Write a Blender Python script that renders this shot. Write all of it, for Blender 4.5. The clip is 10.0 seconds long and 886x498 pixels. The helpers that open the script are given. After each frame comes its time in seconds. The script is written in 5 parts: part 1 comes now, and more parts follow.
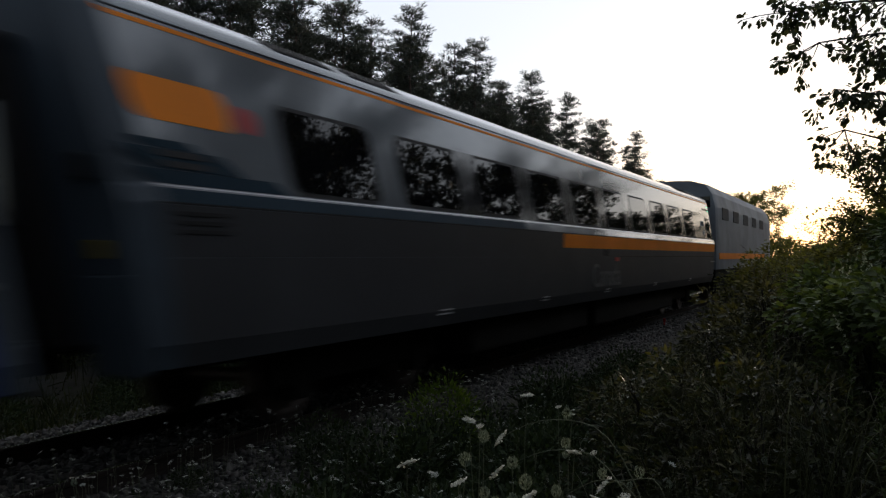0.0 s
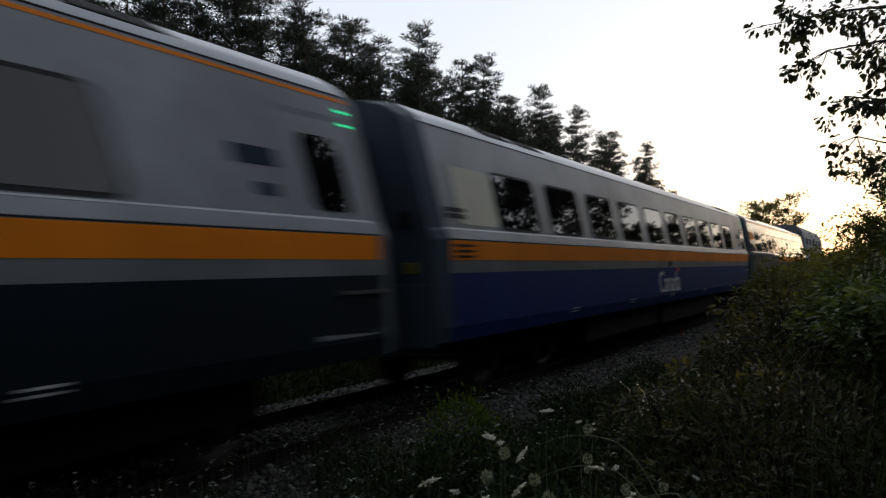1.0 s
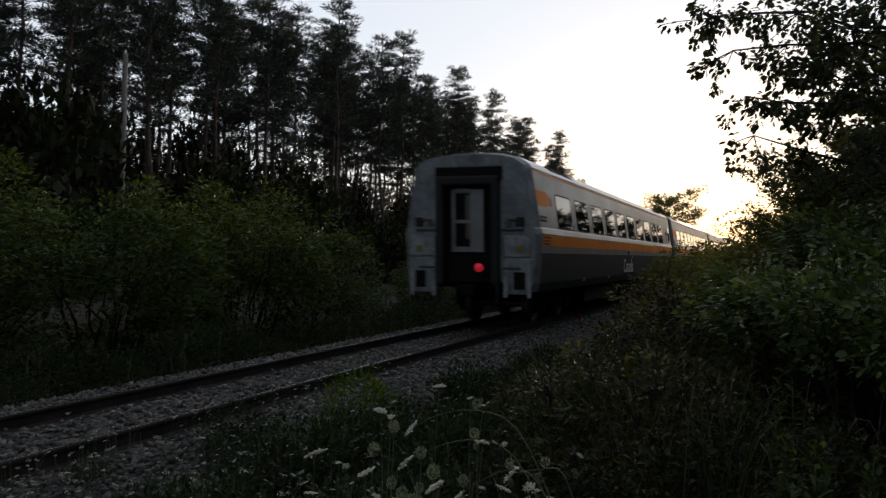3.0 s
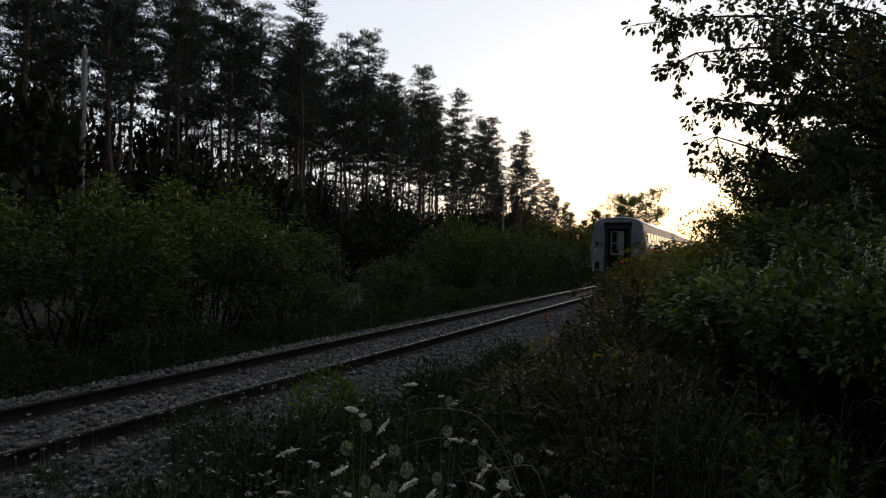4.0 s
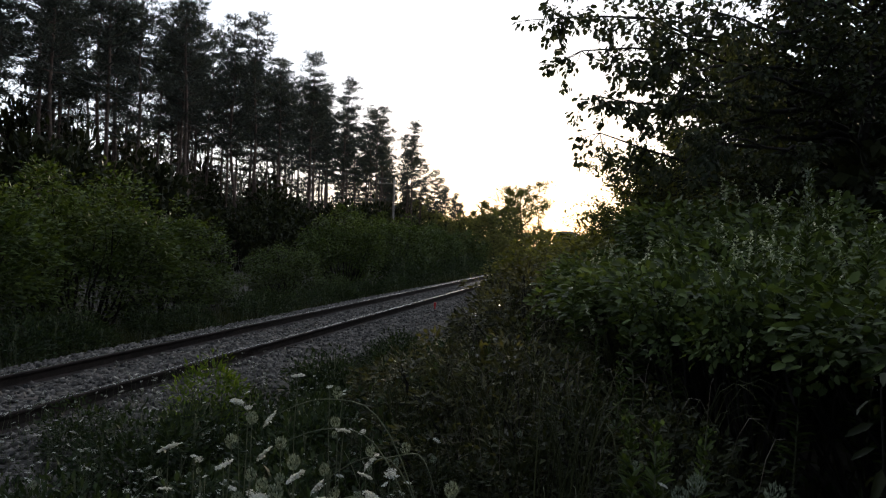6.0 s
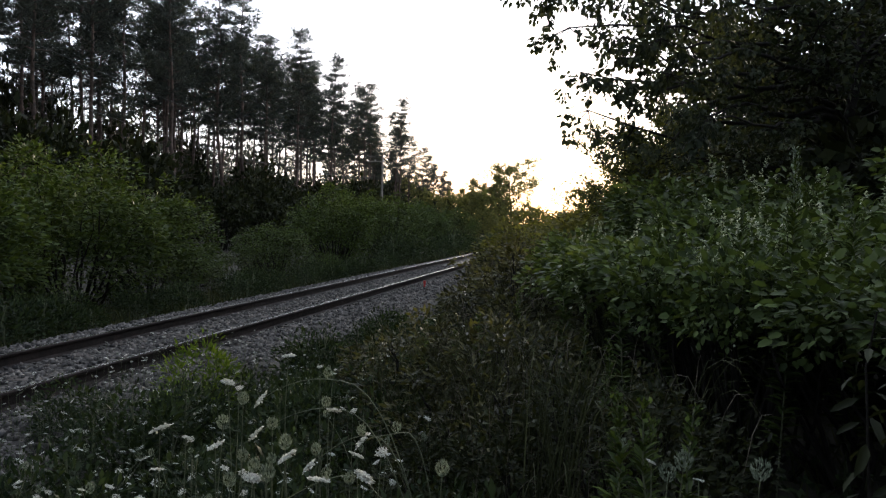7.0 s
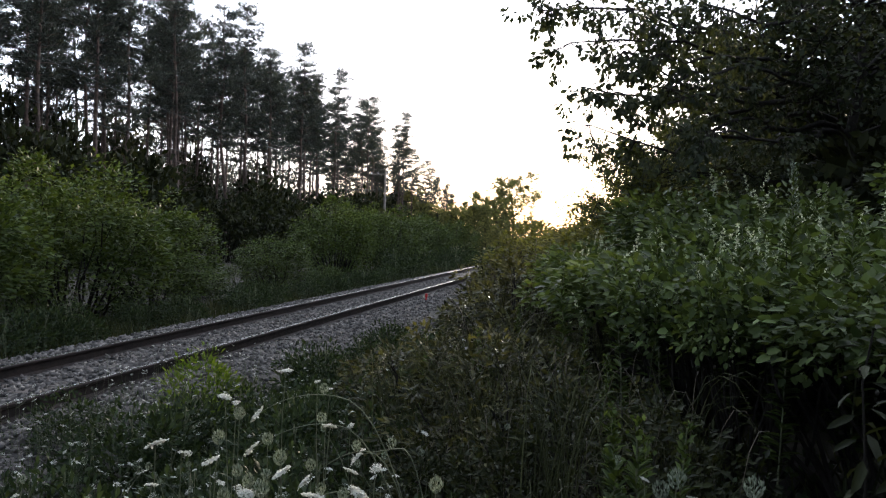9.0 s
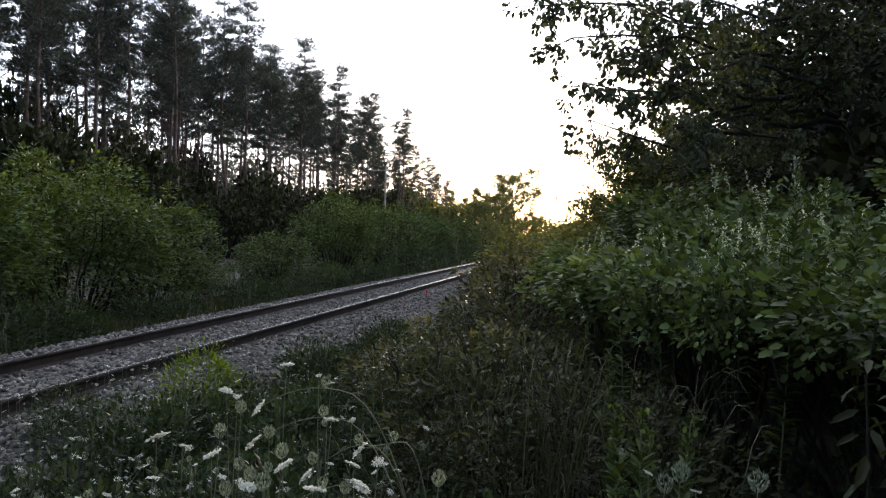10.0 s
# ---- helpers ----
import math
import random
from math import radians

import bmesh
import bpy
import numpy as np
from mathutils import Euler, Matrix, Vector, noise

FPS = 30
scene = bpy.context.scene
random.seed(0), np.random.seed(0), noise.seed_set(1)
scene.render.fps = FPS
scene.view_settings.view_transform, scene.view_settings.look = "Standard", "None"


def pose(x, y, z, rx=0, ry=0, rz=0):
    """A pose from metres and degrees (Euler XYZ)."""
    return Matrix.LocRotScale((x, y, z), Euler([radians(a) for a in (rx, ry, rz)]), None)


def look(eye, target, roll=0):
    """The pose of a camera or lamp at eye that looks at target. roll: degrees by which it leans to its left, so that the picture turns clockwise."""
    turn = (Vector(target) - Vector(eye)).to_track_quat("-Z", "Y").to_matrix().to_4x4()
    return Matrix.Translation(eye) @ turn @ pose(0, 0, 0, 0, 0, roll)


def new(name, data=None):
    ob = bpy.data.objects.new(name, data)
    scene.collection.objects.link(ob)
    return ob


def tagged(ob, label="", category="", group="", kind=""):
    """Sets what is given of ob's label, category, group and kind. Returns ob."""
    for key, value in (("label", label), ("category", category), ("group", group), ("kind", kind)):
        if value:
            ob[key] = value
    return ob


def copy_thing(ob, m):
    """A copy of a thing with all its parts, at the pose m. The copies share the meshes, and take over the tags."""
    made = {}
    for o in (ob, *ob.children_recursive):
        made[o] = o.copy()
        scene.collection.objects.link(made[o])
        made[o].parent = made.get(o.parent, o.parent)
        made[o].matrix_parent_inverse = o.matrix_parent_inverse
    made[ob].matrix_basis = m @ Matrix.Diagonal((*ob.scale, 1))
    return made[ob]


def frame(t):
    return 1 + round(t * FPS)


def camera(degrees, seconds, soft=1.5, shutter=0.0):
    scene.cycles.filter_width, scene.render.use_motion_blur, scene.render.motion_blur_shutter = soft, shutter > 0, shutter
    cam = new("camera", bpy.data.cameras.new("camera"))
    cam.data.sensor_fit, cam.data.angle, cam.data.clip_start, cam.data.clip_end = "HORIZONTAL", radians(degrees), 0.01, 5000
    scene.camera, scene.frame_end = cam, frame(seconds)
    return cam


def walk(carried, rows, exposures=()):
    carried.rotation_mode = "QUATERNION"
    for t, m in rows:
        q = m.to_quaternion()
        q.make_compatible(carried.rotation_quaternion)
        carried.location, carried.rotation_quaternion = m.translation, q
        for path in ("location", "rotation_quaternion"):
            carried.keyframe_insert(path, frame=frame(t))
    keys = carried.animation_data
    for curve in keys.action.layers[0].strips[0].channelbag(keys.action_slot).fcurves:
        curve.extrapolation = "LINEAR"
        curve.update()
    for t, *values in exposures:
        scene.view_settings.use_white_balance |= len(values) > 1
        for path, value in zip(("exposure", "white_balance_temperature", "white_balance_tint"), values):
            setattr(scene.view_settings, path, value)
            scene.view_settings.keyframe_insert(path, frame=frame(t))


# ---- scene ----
# ---------------------------------------------------------------- camera
# The track runs along +y with its centre line at x = TRACK_X; rail tops at z = 0.
TRACK_X = -6.29
EYE_Z = 1.68
PATH = [(0, -0.017, -0.003, 0.002, 90.82, 0.60, 27.88), (0.3, -0.022, -0.005, 0.002, 91.02, 0.74, 26.99), (0.5, -0.026, -0.006, 0.002, 91.26, 0.71, 26.88),
        (0.8, -0.024, -0.004, 0.007, 91.84, 0.99, 27.59), (1, -0.022, -0.002, 0.010, 91.92, 1.81, 28.87), (1.3, -0.019, 0.003, 0.005, 90.87, 1.64, 30.09),
        (1.5, -0.017, 0.007, 0.002, 91.18, 1.71, 30.27), (1.7, -0.016, 0.001, 0.001, 91.64, 2.10, 29.36), (2, -0.014, -0.009, -0.001, 90.83, 0.36, 27.91),
        (2.3, -0.007, -0.002, -0.005, 90.67, 0.24, 27.04), (2.5, -0.003, 0.003, -0.008, 90.96, -0.17, 25.86), (2.8, -0.001, 0.014, -0.010, 90.53, -0.26, 23.73),
        (3, -0.000, 0.021, -0.012, 90.36, -0.81, 22.34), (3.2, -0.004, 0.020, -0.012, 91.04, -0.41, 21.26), (4.3, -0.027, 0.011, -0.012, 90.00, -1.53, 19.07),
        (4.5, -0.031, 0.010, -0.012, 89.97, -2.00, 18.27), (5, -0.019, 0.004, -0.010, 90.06, -1.80, 15.07), (5.5, -0.018, 0.003, -0.013, 89.75, -1.97, 13.42),
        (5.7, -0.017, 0.002, -0.011, 89.74, -1.66, 12.83), (6.8, -0.015, -0.002, -0.003, 88.70, -1.53, 10.90), (7, -0.014, -0.003, -0.001, 88.15, -1.11, 11.24),
        (7.5, -0.014, -0.001, 0.000, 88.54, -0.99, 11.66), (8, 0.005, -0.003, 0.007, 89.15, -1.39, 11.62), (8.5, 0.009, -0.007, 0.010, 89.26, -1.33, 11.52),
        (9, 0.009, -0.011, 0.012, 89.05, -1.27, 11.43), (9.5, 0.006, -0.006, 0.006, 88.89, -1.48, 11.48), (10, 0.000, 0.000, 0.000, 88.80, -1.33, 11.45)]
cam = camera(57.9, 10.0, soft=1.2, shutter=1.2)
# a phone's sensor reads out from top to bottom
scene.cycles.rolling_shutter_type = "TOP"
scene.cycles.rolling_shutter_duration = 0.25
EXPOSURES = [(0.0, 0.15, 5900, 11), (3.0, 0.0, 5900, 11), (4.5, 0.0, 5900, 11), (5.5, 0.45, 5800, 11), (7.0, 1.32, 5700, 12), (8.0, 1.75, 5650, 14), (10.0, 1.88, 5650, 14)]
walk(cam, [(t, pose(x, y, EYE_Z + z, rx, ry, rz)) for t, x, y, z, rx, ry, rz in PATH], EXPOSURES)

# ---------------------------------------------------------------- light
SUN_AZ = 4.0      # degrees left of the track's direction
SUN_EL = 4.0
world = bpy.data.worlds.new("sky")
scene.world = world
world.use_nodes = True
nt = world.node_tree
sky = nt.nodes.new("ShaderNodeTexSky")
sky.sky_type = "NISHITA"
sky.sun_disc = False
sky.sun_elevation = radians(SUN_EL)
sky.sun_rotation = radians(-SUN_AZ)
sky.dust_density = 1.0
sky.ozone_density = 2.0
nt.nodes["Background"].inputs["Strength"].default_value = 0.15
# a veil of pale high cloud covers more than half of the clear sky; like all thin cloud it scatters light forward, so it is brighter round the low sun
toward_sun = (-math.sin(radians(SUN_AZ)) * math.cos(radians(SUN_EL)), math.cos(radians(SUN_AZ)) * math.cos(radians(SUN_EL)), math.sin(radians(SUN_EL)))
way = nt.nodes.new("ShaderNodeTexCoord")
near_sun = nt.nodes.new("ShaderNodeVectorMath")
near_sun.operation = "DOT_PRODUCT"
near_sun.inputs[1].default_value = toward_sun
nt.links.new(way.outputs["Generated"], near_sun.inputs[0])
scatter = nt.nodes.new("ShaderNodeMapRange")
scatter.interpolation_type = "SMOOTHSTEP"
for k, value in (("From Min", -0.4), ("From Max", 0.8), ("To Min", 0.3), ("To Max", 1.0)):
    scatter.inputs[k].default_value = value
nt.links.new(near_sun.outputs["Value"], scatter.inputs["Value"])
cloud = nt.nodes.new("ShaderNodeVectorMath")
cloud.operation = "SCALE"
cloud.inputs[0].default_value = (8.0, 7.8, 7.55)
nt.links.new(scatter.outputs["Result"], cloud.inputs["Scale"])
veil = nt.nodes.new("ShaderNodeMix")
veil.data_type = "RGBA"
veil.inputs["Factor"].default_value = 0.6
nt.links.new(sky.outputs[0], veil.inputs["A"])
nt.links.new(cloud.outputs["Vector"], veil.inputs["B"])
nt.links.new(veil.outputs["Result"], nt.nodes["Background"].inputs["Color"])
sun_data = bpy.data.lights.new("sun", "SUN")
sun_data.energy = 2.6
sun_data.angle = radians(0.6)
sun_data.color = (1.0, 0.78, 0.5)
sun = new("sun", sun_data)
az, el = radians(SUN_AZ), radians(SUN_EL)
sun.matrix_world = look((0, 0, 30), Vector((0, 0, 30)) - Vector((-math.sin(az) * math.cos(el), math.cos(az) * math.cos(el), math.sin(el))))

# ---------------------------------------------------------------- materials
def material(name, build):
    m = bpy.data.materials.new(name)
    m.use_nodes = True
    t = m.node_tree
    build(t, t.nodes["Principled BSDF"])
    return m


def ramp(t, source, stops):
    r = t.nodes.new("ShaderNodeValToRGB")
    while len(r.color_ramp.elements) < len(stops):
        r.color_ramp.elements.new(0.5)
    for e, (p, c) in zip(r.color_ramp.elements, stops):
        e.position, e.color = p, (*c, 1)
    t.links.new(source, r.inputs[0])
    return r.outputs[0]


def noise_of(t, scale, detail=6, rough=0.6, coords="Object"):
    c = t.nodes.new("ShaderNodeTexCoord")
    n = t.nodes.new("ShaderNodeTexNoise")
    n.inputs["Scale"].default_value, n.inputs["Detail"].default_value, n.inputs["Roughness"].default_value = scale, detail, rough
    t.links.new(c.outputs[coords], n.inputs["Vector"])
    return n.outputs["Fac"]


def mixed(t, fac, a, b, mode="MIX"):
    m = t.nodes.new("ShaderNodeMix")
    m.data_type, m.blend_type = "RGBA", mode
    for sock, v in ((m.inputs["Factor"], fac), (m.inputs["A"], a), (m.inputs["B"], b)):
        if isinstance(v, bpy.types.NodeSocket):
            t.links.new(v, sock)
        elif isinstance(v, (int, float)):
            sock.default_value = v
        else:
            sock.default_value = (*v, 1)
    return m.outputs["Result"]


def bump(t, b, height, strength, distance=0.02):
    n = t.nodes.new("ShaderNodeBump")
    n.inputs["Strength"].default_value, n.inputs["Distance"].default_value = strength, distance
    t.links.new(height, n.inputs["Height"])
    t.links.new(n.outputs[0], b.inputs["Normal"])


def surface(name, dark, light, scale, rough=0.8, relief=0.4, metal=0.0, fine=8.0, spread=(0.35, 0.65), spec=0.5):
    def build(t, b):
        big, small = noise_of(t, scale), noise_of(t, scale * fine, 8, 0.7)
        col = ramp(t, big, [(spread[0], dark), (spread[1], light)])
        grain = ramp(t, small, [(0.3, (0.6, 0.6, 0.6)), (0.7, (1.2, 1.2, 1.2))])
        t.links.new(mixed(t, 0.7, col, grain, "MULTIPLY"), b.inputs["Base Color"])
        b.inputs["Roughness"].default_value, b.inputs["Metallic"].default_value = rough, metal
        b.inputs["Specular IOR Level"].default_value = spec
        bump(t, b, small, relief)
    return material(name, build)


def foliage(name, dark, light, see_through=0.35, rough=0.6, spec=0.12, through_tint=(1.3, 1.2, 0.52)):
    """Leaves: each one of its own tint, letting light through."""
    def build(t, b):
        g = t.nodes.new("ShaderNodeNewGeometry")
        col = ramp(t, g.outputs["Random Per Island"], [(0.0, dark), (0.75, light), (1.0, tuple(min(1, c * 1.5) for c in light))])
        patch = ramp(t, noise_of(t, 0.9, 3), [(0.3, (0.6, 0.65, 0.6)), (0.7, (1.15, 1.1, 1.0))])
        col = mixed(t, 0.8, col, patch, "MULTIPLY")
        t.links.new(col, b.inputs["Base Color"])
        b.inputs["Roughness"].default_value, b.inputs["Specular IOR Level"].default_value = rough, spec
        tr = t.nodes.new("ShaderNodeBsdfTranslucent")
        t.links.new(mixed(t, 1.0, col, through_tint, "MULTIPLY"), tr.inputs["Color"])
        mx = t.nodes.new("ShaderNodeMixShader")
        mx.inputs[0].default_value = see_through
        t.links.new(b.outputs[0], mx.inputs[1])
        t.links.new(tr.outputs[0], mx.inputs[2])
        t.links.new(mx.outputs[0], t.nodes["Material Output"].inputs["Surface"])
    return material(name, build)


def paint(name, colour, rough=0.35, grime=0.35, metal=0.0, coat=0.0, spec=0.4):
    def build(t, b):
        big = noise_of(t, 0.7, 5)
        fine = noise_of(t, 35, 6, 0.7)
        dirt = ramp(t, big, [(0.35, (1 - grime, 1 - grime, 1 - grime)), (0.7, (1, 1, 1))])
        col = mixed(t, 1.0, colour, dirt, "MULTIPLY")
        t.links.new(mixed(t, 0.25, col, ramp(t, fine, [(0.3, (0.7, 0.68, 0.65)), (0.7, (1.1, 1.1, 1.1))]), "MULTIPLY"), b.inputs["Base Color"])
        rr = ramp(t, fine, [(0.2, (rough * 0.7,) * 3), (0.8, (min(1, rough * 1.4),) * 3)])
        t.links.new(rr, b.inputs["Roughness"])
        b.inputs["Metallic"].default_value = metal
        b.inputs["Specular IOR Level"].default_value = spec
        b.inputs["Coat Weight"].default_value, b.inputs["Coat Roughness"].default_value = coat, 0.1
        bump(t, b, noise_of(t, 2.5, 2), 0.06, 0.01)
    return material(name, build)


def glow(name, colour, strength):
    def build(t, b):
        b.inputs["Base Color"].default_value = (*colour, 1)
        b.inputs["Emission Color"].default_value = (*colour, 1)
        b.inputs["Emission Strength"].default_value = strength
    return material(name, build)


M_SOIL = surface("soil_and_litter", (0.014, 0.012, 0.009), (0.04, 0.036, 0.022), 1.3, 0.95, 0.8)


def ballast_build(t, b):
    c = t.nodes.new("ShaderNodeTexCoord")
    v = t.nodes.new("ShaderNodeTexVoronoi")
    v.inputs["Scale"].default_value = 22.0
    t.links.new(c.outputs["Object"], v.inputs["Vector"])
    hsv = t.nodes.new("ShaderNodeSeparateColor")
    t.links.new(v.outputs["Color"], hsv.inputs[0])
    col = ramp(t, hsv.outputs[0], [(0.0, (0.025, 0.024, 0.024)), (0.6, (0.075, 0.073, 0.07)), (1.0, (0.17, 0.165, 0.155))])
    # shade between the stones, painted as darker colour towards each cell's edge
    gap_shade = ramp(t, v.outputs["Distance"], [(0.25, (1, 1, 1)), (0.75, (0.35, 0.33, 0.3))])
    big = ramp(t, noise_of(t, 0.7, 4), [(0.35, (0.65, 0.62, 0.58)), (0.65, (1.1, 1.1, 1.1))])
    t.links.new(mixed(t, 0.8, mixed(t, 1.0, col, gap_shade, "MULTIPLY"), big, "MULTIPLY"), b.inputs["Base Color"])
    b.inputs["Roughness"].default_value, b.inputs["Specular IOR Level"].default_value = 0.9, 0.25
    inv = t.nodes.new("ShaderNodeMath")
    inv.operation = "SUBTRACT"
    inv.inputs[0].default_value = 1.0
    t.links.new(v.outputs["Distance"], inv.inputs[1])
    bump(t, b, inv.outputs[0], 1.0, 0.035)


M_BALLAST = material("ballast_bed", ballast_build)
M_TIE = surface("creosoted_wood", (0.03, 0.024, 0.02), (0.09, 0.075, 0.06), 3.0, 0.85, 0.6)
M_RAIL_SIDE = surface("rusty_rail", (0.012, 0.009, 0.008), (0.028, 0.02, 0.017), 6.0, 0.8, 0.3, spec=0.2)
M_RAIL_TOP = paint("polished_rail", (0.5, 0.49, 0.48), 0.24, 0.3, 1.0)
M_BARK = surface("pine_bark", (0.045, 0.032, 0.026), (0.13, 0.088, 0.068), 3.0, 0.9, 0.9)
M_BARK_GREY = surface("grey_bark", (0.009, 0.008, 0.007), (0.026, 0.023, 0.02), 4.0, 0.95, 0.8, spec=0.15)
M_POLE = surface("weathered_pole_wood", (0.16, 0.14, 0.12), (0.30, 0.27, 0.24), 2.0, 0.85, 0.5)
M_WIRE = paint("wire", (0.05, 0.05, 0.05), 0.5)
M_STEM = surface("green_stem", (0.05, 0.062, 0.03), (0.13, 0.14, 0.075), 9.0, 0.7, 0.3)
M_NEEDLE = foliage("pine_needles", (0.033, 0.039, 0.038), (0.072, 0.08, 0.076), 0.2, 0.55)
M_LEAF = foliage("shrub_leaves", (0.02, 0.036, 0.01), (0.064, 0.092, 0.026), 0.3)
M_LEAF_KNOT = foliage("broad_glossy_leaves", (0.022, 0.036, 0.012), (0.08, 0.112, 0.038), 0.3, 0.5, 0.16)
# the saplings' golden backlight is part of this leaf colour
M_LEAF_SAPLING = foliage("backlight_tinted_leaves", (0.03, 0.04, 0.014), (0.075, 0.082, 0.028), 0.45)
# grey lift of sky glare over the big tree is put into this colour
M_LEAF_CANOPY = foliage("canopy_leaves", (0.016, 0.023, 0.014), (0.042, 0.052, 0.032), 0.3)
# deep shade under trees and bushes is put into this dark leaf colour
M_LEAF_SHADED = foliage("shade_dark_leaves", (0.01, 0.0135, 0.0065), (0.027, 0.032, 0.0145), 0.22)
# low sun and glow on the far trees are put into this pale gold
M_LEAF_SUNTINT = foliage("sun_tinted_leaves", (0.07, 0.08, 0.034), (0.14, 0.145, 0.064), 0.45)
M_LEAF_BRONZE = foliage("bronzed_leaves", (0.011, 0.014, 0.007), (0.066, 0.067, 0.03), 0.3, 0.5, 0.25)
# bank bushes: low sunlight is mixed into the colour, lighter and yellower than M_LEAF
M_LEAF_BANK = foliage("low_sun_tinted_leaves", (0.05, 0.055, 0.018), (0.115, 0.12, 0.04), 0.45)
M_DRY = surface("dry_stalks", (0.04, 0.033, 0.02), (0.12, 0.1, 0.066), 9.0, 0.7, 0.3)
M_BLADE = foliage("long_blades", (0.022, 0.03, 0.012), (0.055, 0.06, 0.028), 0.2, 0.6, 0.1)
M_GRASS = foliage("grass_blades", (0.014, 0.022, 0.009), (0.045, 0.049, 0.022), 0.3)
M_WEED = foliage("weed_leaves", (0.01, 0.019, 0.009), (0.034, 0.05, 0.024), 0.3)
M_FLOWER = foliage("white_florets", (0.4, 0.41, 0.4), (0.62, 0.63, 0.61), 0.3, 0.7, through_tint=(1.0, 1.0, 0.95))
M_NEST = foliage("closed_umbel", (0.12, 0.145, 0.115), (0.24, 0.27, 0.225), 0.25, 0.7, through_tint=(1.0, 1.05, 0.9))

# ---------------------------------------------------------------- mesh helpers
def part(name, bm, mat, parent=None, label="", smooth=False):
    me = bpy.data.meshes.new(name)
    bm.normal_update()
    bm.to_mesh(me)
    bm.free()
    return mesh_part(name, me, mat, parent, label, smooth)


def mesh_part(name, me, mat, parent=None, label="", smooth=False):
    me.materials.clear()
    me.materials.append(mat)
    if smooth:
        me.polygons.foreach_set("use_smooth", [True] * len(me.polygons))
    ob = new(name, me)
    if parent is not None:
        ob.parent = parent
    if label:
        tagged(ob, label)
    return ob


def thing(name, label, category, group="", at=None, kind=""):
    ob = tagged(new(name), label, category, group, kind)
    if at is not None:
        ob.matrix_basis = at
    return ob


def mesh_np(name, v, f):
    """A mesh from arrays: v (n, 3), f (m, 3 or 4)."""
    me = bpy.data.meshes.new(name)
    n, k = f.shape
    me.vertices.add(len(v))
    me.vertices.foreach_set("co", np.ascontiguousarray(v, np.float32).ravel())
    me.loops.add(n * k)
    me.loops.foreach_set("vertex_index", np.ascontiguousarray(f, np.int32).ravel())
    me.polygons.add(n)
    me.polygons.foreach_set("loop_start", np.arange(0, n * k, k, dtype=np.int32))
    me.update(calc_edges=True)
    return me


def box(bm, x0, x1, y0, y1, z0, z1, bevel=0.0):
    r = bmesh.ops.create_cube(bm, size=1, matrix=Matrix.LocRotScale(((x0 + x1) / 2, (y0 + y1) / 2, (z0 + z1) / 2), None, (x1 - x0, y1 - y0, z1 - z0)))
    if bevel:
        es = list({e for v in r["verts"] for e in v.link_edges})
        bmesh.ops.bevel(bm, geom=es, offset=bevel, segments=2, affect="EDGES", profile=0.5)
    return r["verts"]


def frames_of(d):
    """For unit directions d (n, 3): two unit normals."""
    ref = np.where(np.abs(d[:, 2:3]) < 0.9, np.array([[0, 0, 1.0]]), np.array([[1.0, 0, 0]]))
    a = np.cross(d, ref)
    a /= np.linalg.norm(a, axis=1, keepdims=True) + 1e-9
    return a, np.cross(a, d)


def unit(v):
    return v / (np.linalg.norm(v, axis=-1, keepdims=True) + 1e-9)


def tubes(name, paths, sides=5):
    """One mesh of tapered tubes; paths: lists of (x, y, z, radius)."""
    vs, fs, n0 = [], [], 0
    for p in paths:
        p = np.array(p, float)
        d = unit(np.gradient(p[:, :3], axis=0))
        a, b = frames_of(d)
        ang = np.arange(sides) * 2 * np.pi / sides
        ring = p[:, None, :3] + p[:, None, 3:4] * (np.cos(ang)[None, :, None] * a[:, None] + np.sin(ang)[None, :, None] * b[:, None])
        vs.append(ring.reshape(-1, 3))
        i = np.arange(len(p) - 1)[:, None] * sides
        j = np.arange(sides)[None]
        k = (j + 1) % sides
        fs.append(np.stack([i + j, i + k, i + sides + k, i + sides + j], -1).reshape(-1, 4) + n0)
        n0 += len(p) * sides
    return mesh_np(name, np.concatenate(vs), np.concatenate(fs))


# leaf outlines: (along, across, lift), then faces
LEAF_SIMPLE = (np.array([(0, 0, 0), (0.5, 0.32, 0.06), (1, 0, -0.05), (0.5, -0.32, 0.06)]), np.array([(0, 1, 2, 3)]))
LEAF_OVAL = (np.array([(0, 0, 0), (0.3, 0.3, 0.07), (0.75, 0.24, 0.02), (1, 0, -0.12), (0.75, -0.24, 0.02), (0.3, -0.3, 0.07), (0.5, 0, 0)]),
             np.array([(0, 6, 2, 1), (6, 3, 2, 2), (0, 5, 4, 6), (6, 4, 3, 3)]))
LEAF_FOLD = (np.array([(0, 0, 0), (0.42, 0.33, 0.09), (1, 0, -0.08), (0.42, -0.33, 0.09), (0.5, 0, -0.02)]), np.array([(0, 4, 1, 1), (4, 2, 1, 1), (0, 3, 4, 4), (3, 2, 4, 4)]))
BLADE = (np.array([(0, 0.04, 0), (0.55, 0.035, 0.0), (1, 0, -0.12), (0, -0.04, 0), (0.55, -0.035, 0.0)]), np.array([(0, 1, 4, 3), (1, 2, 4, 4)]))
NEEDLE = (np.array([(0, 0.05, 0), (1, 0, 0), (0, -0.05, 0)]), np.array([(0, 1, 2, 2)]))


